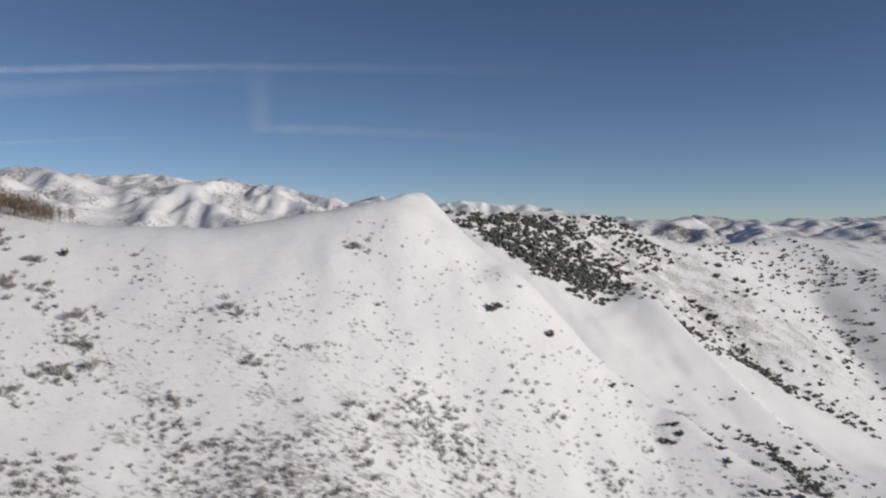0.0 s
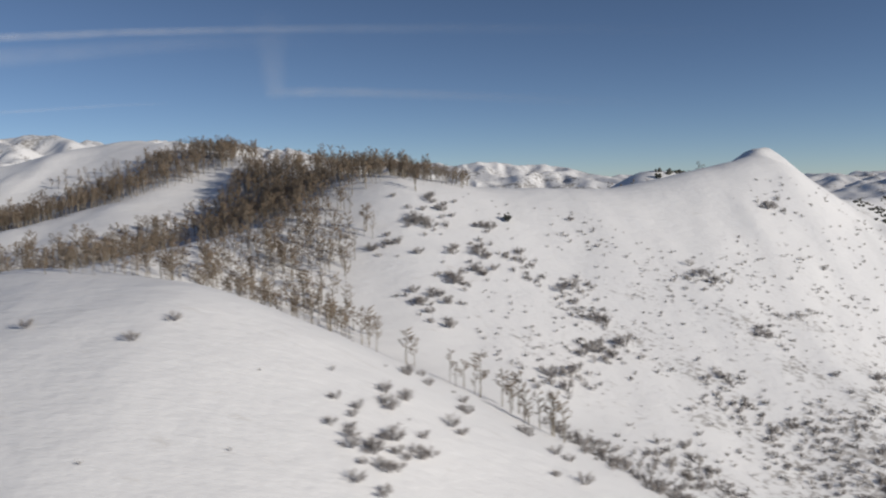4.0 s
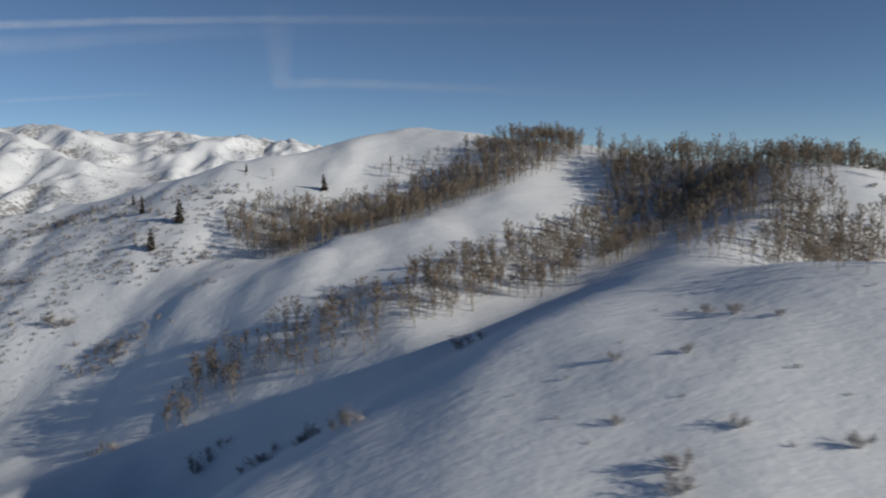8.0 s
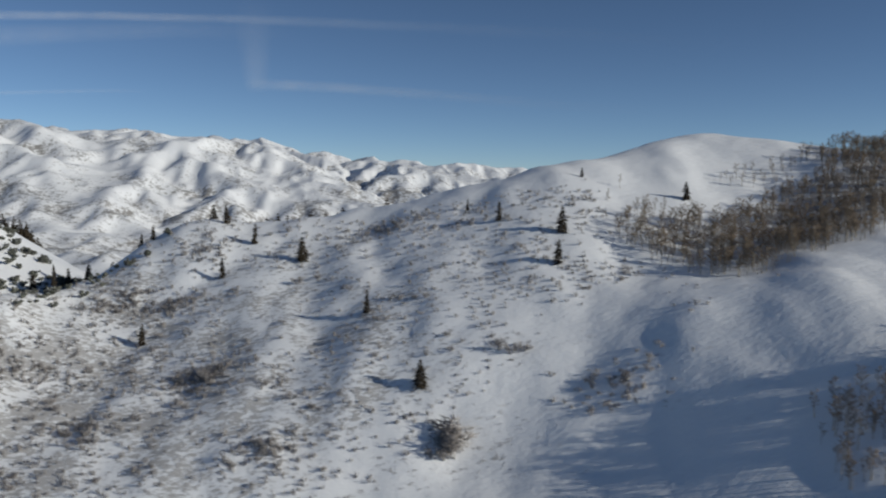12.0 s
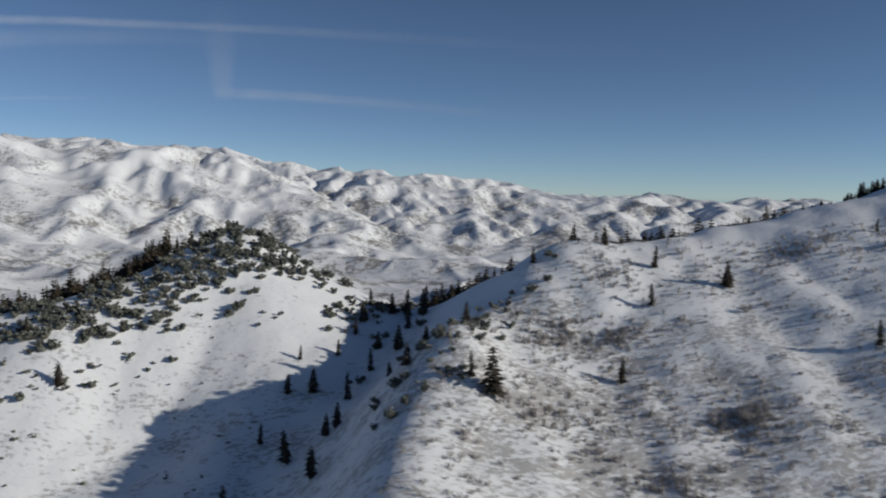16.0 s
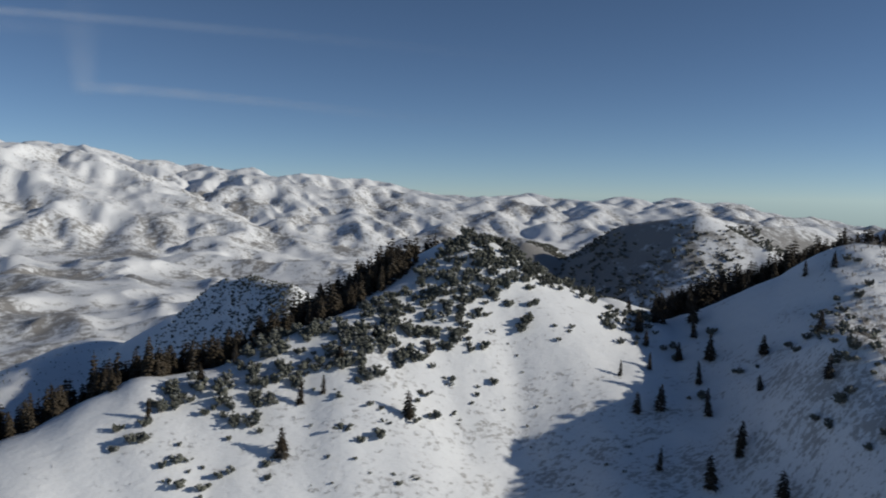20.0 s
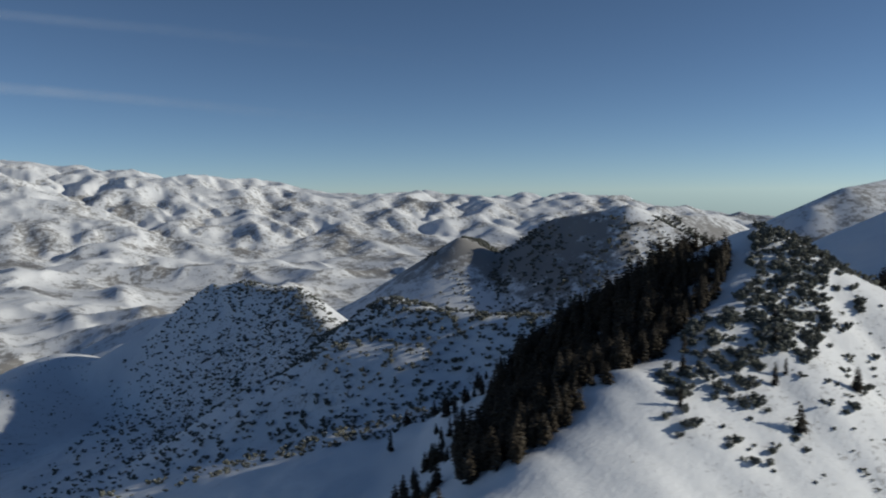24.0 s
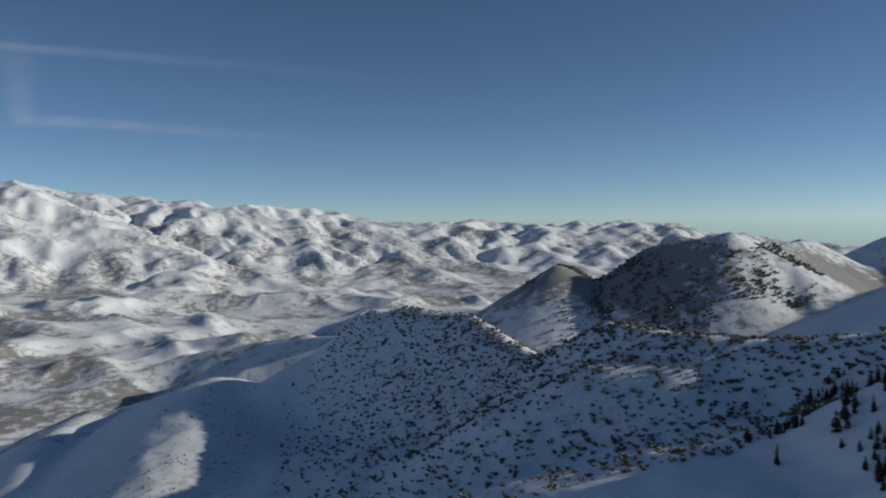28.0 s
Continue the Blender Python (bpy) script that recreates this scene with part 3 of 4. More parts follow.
def aspen_meshes(seed, limbs=26, twigs_each=9, thick=1.0):
    """A bare aspen about 8 m high: pale trunk and limbs; a crown of fine brown twigs."""
    rng = random.Random(seed)
    h = rng.uniform(7.0, 9.0)
    wood, twigs = bmesh.new(), bmesh.new()
    lean = (rng.uniform(-0.3, 0.3), rng.uniform(-0.3, 0.3))
    spine = [(lean[0] * t * t + rng.uniform(-0.05, 0.05), lean[1] * t * t + rng.uniform(-0.05, 0.05), h * t - 0.3 * (t == 0)) for t in (0, 0.2, 0.4, 0.6, 0.8, 0.97)]
    tube(wood, spine, (0.13, 0.11, 0.095, 0.075, 0.05, 0.02))
    for k in range(limbs):
        t = 0.36 + 0.6 * (k + rng.random()) / limbs
        base = Vector((lean[0] * t * t, lean[1] * t * t, h * t))
        a, reach = rng.uniform(0, 6.283), rng.uniform(0.8, 1.5) * (1.25 - 0.75 * abs(t - 0.6) / 0.4) * 0.95
        end = base + Vector((math.cos(a) * reach, math.sin(a) * reach, reach * rng.uniform(0.5, 1.0)))
        tube(wood, (base, base.lerp(end, 0.55) + Vector((0, 0, -0.06)), end), (0.035, 0.024, 0.012), 3)
        for _ in range(twigs_each):
            s = base.lerp(end, rng.uniform(0.3, 1.0))
            d = Vector((math.cos(a) + rng.uniform(-1, 1), math.sin(a) + rng.uniform(-1, 1), rng.uniform(0.1, 1.3))).normalized()
            e = s + d * rng.uniform(0.45, 1.0)
            sliver(twigs, s, e, thick * rng.uniform(0.022, 0.038))
            for _ in range(2):
                s2 = s.lerp(e, rng.uniform(0.3, 0.8))
                sliver(twigs, s2, s2 + (d + Vector((rng.uniform(-0.8, 0.8), rng.uniform(-0.8, 0.8), rng.uniform(0, 0.8)))).normalized() * rng.uniform(0.25, 0.55), 0.018 * thick)
    return mesh_of("trunk", wood, ASPEN_BARK), mesh_of("crown", twigs, ASPEN_TWIGS)


def fir_meshes(seed, slim, spacing=1.0):
    """A fir about 7 m high: straight trunk; whorls of drooping, ragged boughs with gaps between them."""
    rng = random.Random(seed)
    h = rng.uniform(5.4, 6.6)
    wood, green = bmesh.new(), bmesh.new()
    tube(wood, ((0, 0, -0.4), (0.02, 0, h * 0.5), (0, 0.02, h * 0.96)), (0.16, 0.1, 0.025), 6)
    z = 0.5
    while z < h * 0.97:
        f = z / h
        reach = slim * (1 - f) ** 0.5 * h * (0.82 + 0.3 * math.sin(3.1 * f + 0.4)) + 0.12
        count = max(4, int((9 * (1 - f) + 4) / spacing ** 0.5))
        for k in range(count):
            if rng.random() < 0.12:
                continue
            a, r = 6.283 * (k + rng.uniform(-0.4, 0.4)) / count, reach * rng.uniform(0.5, 1.25)
            out, side = Vector((math.cos(a), math.sin(a), 0)), Vector((-math.sin(a), math.cos(a), 0))
            root = Vector((0, 0, z + rng.uniform(-0.12, 0.12)))
            w, sag = spacing * (0.26 * r + 0.1), rng.uniform(0.12, 0.4) * r
            mid, tip = root + out * r * 0.55 - Vector((0, 0, sag * 0.35)), root + out * r - Vector((0, 0, sag))
            up = Vector((0, 0, 0.10 * r + 0.05))
            v = [green.verts.new(p) for p in (root, mid + side * w, tip, mid - side * w, mid + up, mid - up * 1.6)]
            for tri in ((0, 1, 4), (1, 2, 4), (2, 3, 4), (3, 0, 4), (1, 0, 5), (2, 1, 5), (3, 2, 5), (0, 3, 5)):
                green.faces.new([v[i] for i in tri])
            for s in (0.45, 0.75, 0.95) if spacing == 1.0 else (0.8,):
                p = root.lerp(tip, s) + side * w * rng.uniform(-0.9, 0.9)
                sliver(green, p, p + (out * rng.uniform(0.1, 0.5) + side * rng.uniform(-0.4, 0.4) - Vector((0, 0, rng.uniform(0.0, 0.3)))) * (0.5 + 0.4 * r), 0.06)
        z += spacing * 0.30 + 0.16 * (1 - f) * rng.uniform(0.7, 1.3)
    sliver(green, (0, 0, h * 0.9), (0, 0, h * 1.03), 0.07)
    return mesh_of("trunk", wood, FIR_BARK), mesh_of("boughs", green, FIR_NEEDLES)


def shrub_meshes(seed, leafy, many=13, each=14, thick=1.0, fine=True):
    """A mounded shrub about 2 m wide: stems from one root; bare twigs, or small evergreen leaf clumps."""
    rng = random.Random(seed)
    stems, top = bmesh.new(), bmesh.new()
    for k in range(many):
        a, r, h = rng.uniform(0, 6.283), rng.uniform(0.25, 1.0), rng.uniform(0.7, 1.5)
        end = Vector((math.cos(a) * r, math.sin(a) * r, h * (1.1 - 0.45 * r)))
        root = Vector((math.cos(a) * 0.1, math.sin(a) * 0.1, -0.25))
        if fine:
            tube(stems, (root, root.lerp(end, 0.5) + Vector((0, 0, 0.08)), end), (0.035, 0.025, 0.012), 3)
        else:
            sliver(stems, root, end, 0.05)
        for _ in range(each):
            s = root.lerp(end, rng.uniform(0.45, 1.0)) + Vector((rng.uniform(-0.2, 0.2), rng.uniform(-0.2, 0.2), rng.uniform(-0.05, 0.15)))
            if leafy:
                tuft(top, s, thick * rng.uniform(0.14, 0.30), rng)
            else:
                d = Vector((math.cos(a) + rng.uniform(-1.2, 1.2), math.sin(a) + rng.uniform(-1.2, 1.2), rng.uniform(0.0, 1.3))).normalized()
                sliver(top, s, s + d * rng.uniform(0.3, 0.65), 0.026 * thick)
    return mesh_of("stems", stems, SCRUB_STEMS), mesh_of("leaves" if leafy else "twigs", top, MAHOGANY if leafy else SCRUB_TWIGS)


def plant(name, meshes, label, category, group, parts):
    """One plant: an Empty at its foot with its parts."""
    root = new(name)
    for me, part_name in zip(meshes, parts):
        new(part_name, me).parent = root
    return tagged(root, label, category, group)


def set_out(models, spots, rng, low, high):
    """Copies of the models, one at each (x, y, size) spot, standing on the ground."""
    if len(spots) == 0:
        return
    zs = height(np.array([s[0] for s in spots]), np.array([s[1] for s in spots]))
    for (x, y, size), z in zip(spots, zs):
        k = size * rng.uniform(low, high)
        ob = copy_thing(rng.choice(models), pose(x, y, z - 0.04, rng.uniform(-3, 3), rng.uniform(-3, 3), rng.uniform(0, 360)))
        ob.scale = (k * rng.uniform(0.88, 1.12), k * rng.uniform(0.88, 1.12), k)


def arrays(meshes):
    out = []
    for me in meshes:
        co = np.empty(len(me.vertices) * 3, np.float32)
        me.vertices.foreach_get("co", co)
        idx = np.empty(len(me.loops), np.int32)
        me.loops.foreach_get("vertex_index", idx)
        tot = np.empty(len(me.polygons), np.int32)
        me.polygons.foreach_get("loop_total", tot)
        out.append((co.reshape(-1, 3), idx, tot, me.materials[0]))
    return out


def thicket(name, label, category, models, spots, rng, low, high):
    """Plants past counting: one mesh."""
    zs = height(np.array([s[0] for s in spots]), np.array([s[1] for s in spots]))
    parts = [arrays(m) for m in models]
    cos, ids, tots, mats, base = [], [], [], [], 0
    slots = [p[3] for p in parts[0]]
    for (x, y, size), z in zip(spots, zs):
        k, a = size * rng.uniform(low, high), rng.uniform(0, 6.283)
        turn = np.array([[math.cos(a), math.sin(a), 0], [-math.sin(a), math.cos(a), 0], [0, 0, 1]])
        wide = np.array([rng.uniform(0.75, 1.25), rng.uniform(0.75, 1.25), rng.uniform(0.8, 1.1)])
        for slot, (co, idx, tot, _) in enumerate(rng.choice(parts)):
            cos.append((co * wide) @ turn * k + (x, y, z - 0.04))
            ids.append(idx + base)
            tots.append(tot)
            mats.append(np.full(len(tot), slot, np.int32))
            base += len(co)
    co, idx, tot, mat = np.concatenate(cos), np.concatenate(ids), np.concatenate(tots), np.concatenate(mats)
    me = bpy.data.meshes.new(name)
    me.vertices.add(len(co))
    me.vertices.foreach_set("co", co.astype(np.float32).ravel())
    me.loops.add(len(idx))
    me.loops.foreach_set("vertex_index", idx.astype(np.int32))
    me.polygons.add(len(tot))
    me.polygons.foreach_set("loop_start", np.concatenate([[0], np.cumsum(tot)[:-1]]).astype(np.int32))
    me.polygons.foreach_set("material_index", mat)
    for s in slots:
        me.materials.append(s)
    me.update(calc_edges=True)
    return tagged(new(name, me), label, category, kind="stuff")


def inside(x, y, poly):
    hit = False
    for (ax, ay), (bx, by) in zip(poly, poly[1:] + poly[:1]):
        if (ay > y) != (by > y) and x < (bx - ax) * (y - ay) / (by - ay) + ax:
            hit = not hit
    return hit


def scatter(poly, count, rng, gap=0.0, patchy=0.0, size=(1, 1), grain=22):
    """Spots strewn in a polygon, at least gap apart; patchy: how strongly they bunch."""
    xs, ys = [p[0] for p in poly], [p[1] for p in poly]
    out = []
    for _ in range(count * 14):
        if len(out) >= count:
            break
        x, y = rng.uniform(min(xs), max(xs)), rng.uniform(min(ys), max(ys))
        if not inside(x, y, poly):
            continue
        if patchy and float(fractal(np.array([x]), np.array([y]), grain, 2)[0]) < rng.uniform(-1, 1) * (1.3 - patchy) + 0.15 * patchy:
            continue
        if gap and any((x - q[0]) ** 2 + (y - q[1]) ** 2 < gap * gap for q in out[-80:]):
            continue
        out.append((x, y, rng.uniform(*size)))
    return out


def along(line, width, count, rng, size=(1, 1)):
    """Spots strewn beside a line."""
    out = []
    lengths = [math.dist(a, b) for a, b in zip(line[:-1], line[1:])]
    for _ in range(count):
        d = rng.uniform(0, sum(lengths))
        for a, b, n in zip(line[:-1], line[1:], lengths):
            if d <= n:
                t, off = d / n, rng.uniform(-1, 1) * width
                out.append((a[0] + (b[0] - a[0]) * t - (b[1] - a[1]) / n * off, a[1] + (b[1] - a[1]) * t + (b[0] - a[0]) / n * off, rng.uniform(*size)))
                break
            d -= n
    return out


rng = random.Random(11)
aspen_sets = [aspen_meshes(s, 18, 7, 1.5) for s in range(5)]
fir_sets = [fir_meshes(s, w) for s, w in ((1, 0.19), (2, 0.23), (3, 0.16), (4, 0.25))]
bare_sets = [shrub_meshes(s, False) for s in range(4)]
leafy_sets = [shrub_meshes(s + 20, True, 13, 6) for s in range(4)]
wood_aspens = [aspen_meshes(s + 40, 13, 6, 2.2) for s in range(6)]
wood_firs = [fir_meshes(s + 40, w, 1.35) for s, w in ((1, 0.20), (2, 0.24), (3, 0.18))]
brush_sets = [shrub_meshes(s + 60, False, 7, 8, 1.6, False) for s in range(5)]
scrub_sets = [shrub_meshes(s + 80, True, 5, 3, 1.8, False) for s in range(5)]


def stock(name, sets, label, category, group, parts):
    """One plant of each shape, to be copied; its own place is set by the first spots."""
    return [plant(name, s, label, category, group, parts) for s in sets]


def place(models, spots, rng, low=0.85, high=1.15):
    """Moves the models themselves to the first spots and copies of them to the rest."""
    first, rest = spots[:len(models)], spots[len(models):]
    set_out(models, rest, rng, low, high)
    zs = height(np.array([s[0] for s in first]), np.array([s[1] for s in first]))
    for ob, (x, y, size), z in zip(models, first, zs):
        ob.matrix_basis = pose(x, y, z - 0.04, 0, 0, rng.uniform(0, 360))
        ob.scale = (size, size, size)


# aspens: the grove on the near spur, the belt along its gully, the long grove on the slope beyond
GROVE_SPUR = [(-100, 117), (-88, 109), (-80, 103), (-86, 114), (-100, 127), (-113, 137), (-112, 151), (-104, 167), (-98, 186), (-106, 212), (-150, 230), (-150, 205), (-146, 178), (-140, 152), (-132, 130), (-118, 116)]
BELT = [(-230, 140), (-219, 140), (-208, 138), (-197, 136), (-184, 147), (-170, 158), (-153, 176), (-142, 196), (-134, 214)]
GROVE_LONG = [(-240, 206), (-232, 190), (-219, 181), (-195, 188), (-174, 206), (-150, 226), (-158, 240), (-190, 226), (-214, 210), (-232, 214)]
spur_trees = scatter(GROVE_SPUR, 850, rng, 1.2, 0.25, (0.42, 0.72)) + along([(-136, 192), (-112, 189), (-90, 187)], 6, 200, rng, (0.38, 0.55))
belt_trees = along(BELT[:5], 7, 190, rng, (0.4, 0.68)) + along(BELT[4:], 11, 560, rng, (0.4, 0.62))
long_trees = scatter(GROVE_LONG, 1050, rng, 1.1, 0.0, (0.38, 0.64)) + along([(-180, 235), (-164, 240), (-150, 242)], 6, 150, rng, (0.42, 0.62))
near_aspens = spur_trees[::11] + belt_trees[::8] + long_trees[::13]
rest_aspens = [s for k, s in enumerate(spur_trees) if k % 11] + [s for k, s in enumerate(belt_trees) if k % 8] + [s for k, s in enumerate(long_trees) if k % 13]
# close brown clumps of tall brush on the open slope and in the gully
tall_clumps = []
for x, y, many in ((-276.3, 163.8, 16), (-204.7, 103.4, 6), (-199.7, 94.4, 5), (-222, 124, 6), (-212, 116, 5), (-240, 136, 5), (-186, 118, 4)):
    tall_clumps += [(x + rng.gauss(0, 1.2), y + rng.gauss(0, 0.8), rng.uniform(1.5, 2.7) * (1.15 if many > 10 else 0.5)) for _ in range(many)]
# stragglers on the dome, on the far slope of the knoll and behind the crests
rest_aspens += along([(-150, 101), (-136, 107), (-120, 111)], 5, 45, rng, (0.32, 0.6)) + along([(-136, 124), (-142, 134), (-148, 148)], 7, 45, rng, (0.4, 0.65))
rest_aspens += scatter([(-240, 218), (-222, 216), (-190, 230), (-180, 238), (-204, 234), (-232, 228)], 120, rng, 2, 0.4, (0.3, 0.5))
rest_aspens += along([(-58, 214), (-40, 224), (-24, 236)], 4, 70, rng, (0.4, 0.6))
rest_aspens += along([(-345, 292), (-300, 282), (-262, 274)], 9, 130, rng, (0.5, 0.75))
aspen_models = stock("aspen_tree", aspen_sets, "bare leafless aspen with pale trunk and brown twigs in snow", "tree", "aspens of the ridge groves", ("trunk", "crown"))
place(aspen_models, near_aspens, rng)
thicket("aspen_wood", "dense leafless brown aspen wood on a snowy ridge", "wood", wood_aspens, rest_aspens, rng, 0.85, 1.15)

# firs: single trees on the open slope, in the shaded gully and on the western ridge
OPEN_SLOPE = [(-253, 196, .95), (-250, 207, .85), (-262, 216, .8), (-280.5, 173, .85), (-290, 194, .75), (-305, 220, .85), (-322, 218, .8), (-334, 201, .85), (-359, 192, 1.15), (-362, 195, .7), (-317, 229, .8),
              (-325, 238, .8), (-218, 222, .6), (-359, 221, .8), (-342, 236, .7), (-346, 240, .6), (-240, 232, .4), (-268, 226, .5), (-330, 246, .7)]
GULLY = [(-389, 228, 1.0), (-394, 228, .8), (-374, 219, .6), (-382, 223, 1.0), (-393, 207, 1.1), (-386, 209, .8), (-384, 211, .7), (-371, 238, .8), (-375, 243, .7), (-380, 248, .7), (-378, 254, .8), (-368, 248, .9),
         (-364, 254, 1.0), (-384, 240, .6), (-377, 233, .8), (-392, 238, .6), (-366, 228, .7), (-398, 214, .7), (-402, 196, 1.0), (-388, 196, .9), (-396, 186, 1.0), (-372, 205, .7), (-367, 262, 1.1), (-362, 266, 1.2),
         (-358, 264, 1.0), (-355, 268, 1.1), (-371, 259, .8), (-350, 262, .9), (-346, 258, .8), (-376, 262, .7)]
WEST_RIDGE = [(-438, 229, .95), (-460, 224, .8), (-456, 233, .8), (-452, 234, .6), (-448, 240, .6), (-440, 247, .5), (-472, 240, .6), (-466, 246, .7), (-480, 232, .6), (-430, 244, .5)]
fir_models = stock("fir_tree", fir_sets, "dark green conical fir standing alone in snow", "tree", "single firs on the slopes", ("trunk", "foliage"))
place(fir_models, OPEN_SLOPE + GULLY + WEST_RIDGE + along([(-268, 272), (-244, 281), (-222, 288)], 3, 44, rng, (0.55, 0.95)), rng, 0.95, 1.1)
shade_wood = along([(-428, 280), (-446, 267), (-470, 257), (-494, 248), (-514, 241)], 7, 300, rng, (0.7, 1.1))
shade_wood += scatter([(-418, 296), (-440, 272), (-470, 259), (-500, 249), (-510, 258), (-484, 296), (-458, 328), (-430, 338), (-405, 325), (-398, 300)], 900, rng, 1.3, 0.0, (0.8, 1.6))
shade_wood += scatter([(-420, 305), (-450, 262), (-520, 238), (-528, 262), (-500, 300), (-470, 345), (-430, 356), (-396, 330)], 170, rng, 2, 0.3, (0.5, 1.1), 14)
shade_wood += along([(-514, 241), (-530, 233), (-548, 222)], 5, 14, rng, (0.5, 0.9))
shade_wood += scatter([(-360, 276), (-330, 266), (-290, 268), (-262, 278), (-270, 300), (-310, 300), (-350, 292)], 420, rng, 1.4, 0.1, (0.9, 1.5))
shade_wood += along([(-466, 360), (-432, 380), (-396, 398)], 6, 46, rng, (0.5, 0.95))
shade_wood += [(-488, 343, 1.1), (-469, 374, 1.2), (-473, 330, 1.0), (-440, 345, 1.2), (-446, 352, 1.0), (-425, 352, 1.1), (-436, 362, .9), (-418, 372, 1.0)]
thicket("fir_wood", "dense dark fir wood on a shaded snowy slope", "wood", wood_firs, shade_wood, rng, 0.85, 1.15)

# scrub: bare brush on the sunny face and open slope, evergreen scrub on the crests and the far shaded face
FACE = [(-88, 112), (-60, 95), (30, 90), (110, 120), (70, 180), (20, 205), (-8, 212), (-34, 190), (-50, 172), (-70, 180), (-96, 180), (-92, 140)]
SLOPE = [(-380, 165), (-305, 148), (-268, 172), (-236, 192), (-240, 225), (-330, 245), (-362, 215)]
NEAR_DOME = [(-190, 60), (-90, 50), (-70, 95), (-95, 112), (-130, 110), (-180, 110)]


def clumps(centres, count, rng, wide, size):
    """Bushes crowded round each centre, longer across the slope than along it."""
    return [(x + rng.gauss(0, wide), y + rng.gauss(0, wide * 0.55), rng.uniform(*size)) for x, y in centres for _ in range(count)]


big_thickets = [(-3, 159), (7, 154), (34, 166), (-19, 134), (-62, 121), (-2, 154), (6, 146), (30, 150), (19, 174), (-18, 125), (-66, 104), (-30, 124), (-4, 157), (12, 140), (40, 160)]
small_thickets = [(-49, 137), (-52, 108), (-80, 155), (-72, 150), (-15, 146), (-40, 126), (9, 169), (-48, 164), (-31, 162), (49, 177), (-71, 156), (-71, 149), (-69, 141), (-50, 139), (-46, 127)]
grove_edge = [(-100, 168), (-92, 155), (-98, 140), (-104, 159), (-96, 172), (-88, 166)]
slope_thickets = [(-283, 148), (-304, 151), (-320, 187), (-341, 215), (-331, 211), (-249, 165), (-292, 151), (-304, 165), (-319, 185), (-287, 228), (-328, 226), (-347, 165), (-344, 213), (-352, 190), (-335, 175)]
dome_bushes = [(-164, 98, .8), (-134, 84, .7), (-122, 88, .7), (-124, 83, .7), (-132, 72, 1.0), (-138, 64, 1.1), (-157, 73, .7), (-152, 67, .7), (-149, 72, .6), (-162, 96, .9), (-175, 72, 1.1), (-174, 74, 1.0), (-159, 93, .6),
               (-169, 77, .7), (-169, 88, .6), (-175, 89, .6), (-177, 80, .6), (-162, 74, .9), (-102, 90, 1.0), (-104, 79, .8), (-101, 81, .9), (-98, 84, .7), (-106, 84, .7)]
DOME_CLUSTER = [(-105, 80), (-104, 83), (-101, 91), (-101, 87), (-103, 76), (-102, 78), (-100, 81), (-98, 81), (-94, 89), (-101, 101), (-100, 104), (-84, 98), (-84, 91), (-87, 100), (-100, 77), (-102, 73), (-93, 96), (-100, 79), (-103, 78), (-96, 101)]
FACE_CLUSTERS = [(-99, 163), (-101, 164), (-91, 153), (-93, 150), (-101, 143), (-88, 159), (-72, 154), (-70, 149), (-73, 141), (-68, 143), (-80, 131), (-49, 142), (-44, 165), (-37, 154), (-15, 152), (-83, 160), (-106, 156), (-21, 192), (-76, 134), (-97, 145)]
FACE_PATCHES = [(-64, 116), (0, 162), (5, 158), (-28, 128), (-31, 137), (-43, 135), (-38, 132), (-15, 142)]
bare_near = dome_bushes + clumps(DOME_CLUSTER, 2, rng, 0.9, (0.5, 0.95)) + clumps(FACE_CLUSTERS, 2, rng, 1.6, (0.9, 1.5)) + scatter(FACE, 60, rng, 1.5, 0.9, (0.35, 0.8)) + scatter(SLOPE, 60, rng, 2, 0.5, (0.4, 1.0)) + clumps(grove_edge, 5, rng, 3.0, (0.6, 1.2))
bare_near += [(-263, 176, 1.4), (-267, 177, 1.5), (-265, 176, 1.2), (-318, 185, 1.9), (-305, 212, 1.2)]
bare_rest = clumps(FACE_CLUSTERS, 9, rng, 2.4, (0.4, 0.95)) + clumps(FACE_PATCHES, 42, rng, 4.5, (0.35, 0.85)) + scatter(FACE, 800, rng, 0, 0.95, (0.2, 0.55), 16) + clumps(big_thickets, 42, rng, 5.0, (0.35, 0.9)) + clumps(small_thickets, 14, rng, 2.6, (0.3, 0.8)) + clumps(slope_thickets, 32, rng, 3.4, (0.35, 0.9))
bare_rest += scatter(SLOPE, 1500, rng, 0, 0.5, (0.3, 0.75), 12) + clumps(slope_thickets, 40, rng, 4.5, (0.4, 0.85)) + scatter([(-262, 205), (-240, 170), (-206, 178), (-240, 232)], 90, rng, 0, 0.5, (0.25, 0.6), 12)
bare_rest += scatter(FACE, 1100, rng, 0, 0.7, (0.2, 0.5), 12)
bare_rest += scatter([(30, 195), (60, 165), (120, 150), (160, 230), (150, 330), (90, 300), (60, 230)], 260, rng, 0, 0.7, (0.4, 1.1), 14)
bare_rest += scatter(SLOPE, 700, rng, 0, 0.7, (0.25, 0.65), 14) + scatter(NEAR_DOME, 60, rng, 2, 0.4, (0.2, 0.4)) + clumps([(-76, 108), (-80, 114), (-72, 102)], 30, rng, 3, (0.5, 1.0))
bare_models = stock("bare_shrub", bare_sets, "low leafless grey-brown shrub poking out of snow", "shrub", "bare shrubs on the open faces", ("stem", "crown"))
place(bare_models, bare_near[:295], rng)
thicket("brush", "patches of low leafless brush in deep snow", "brush", brush_sets, bare_rest + bare_near[295:] + tall_clumps, rng, 0.8, 1.2)

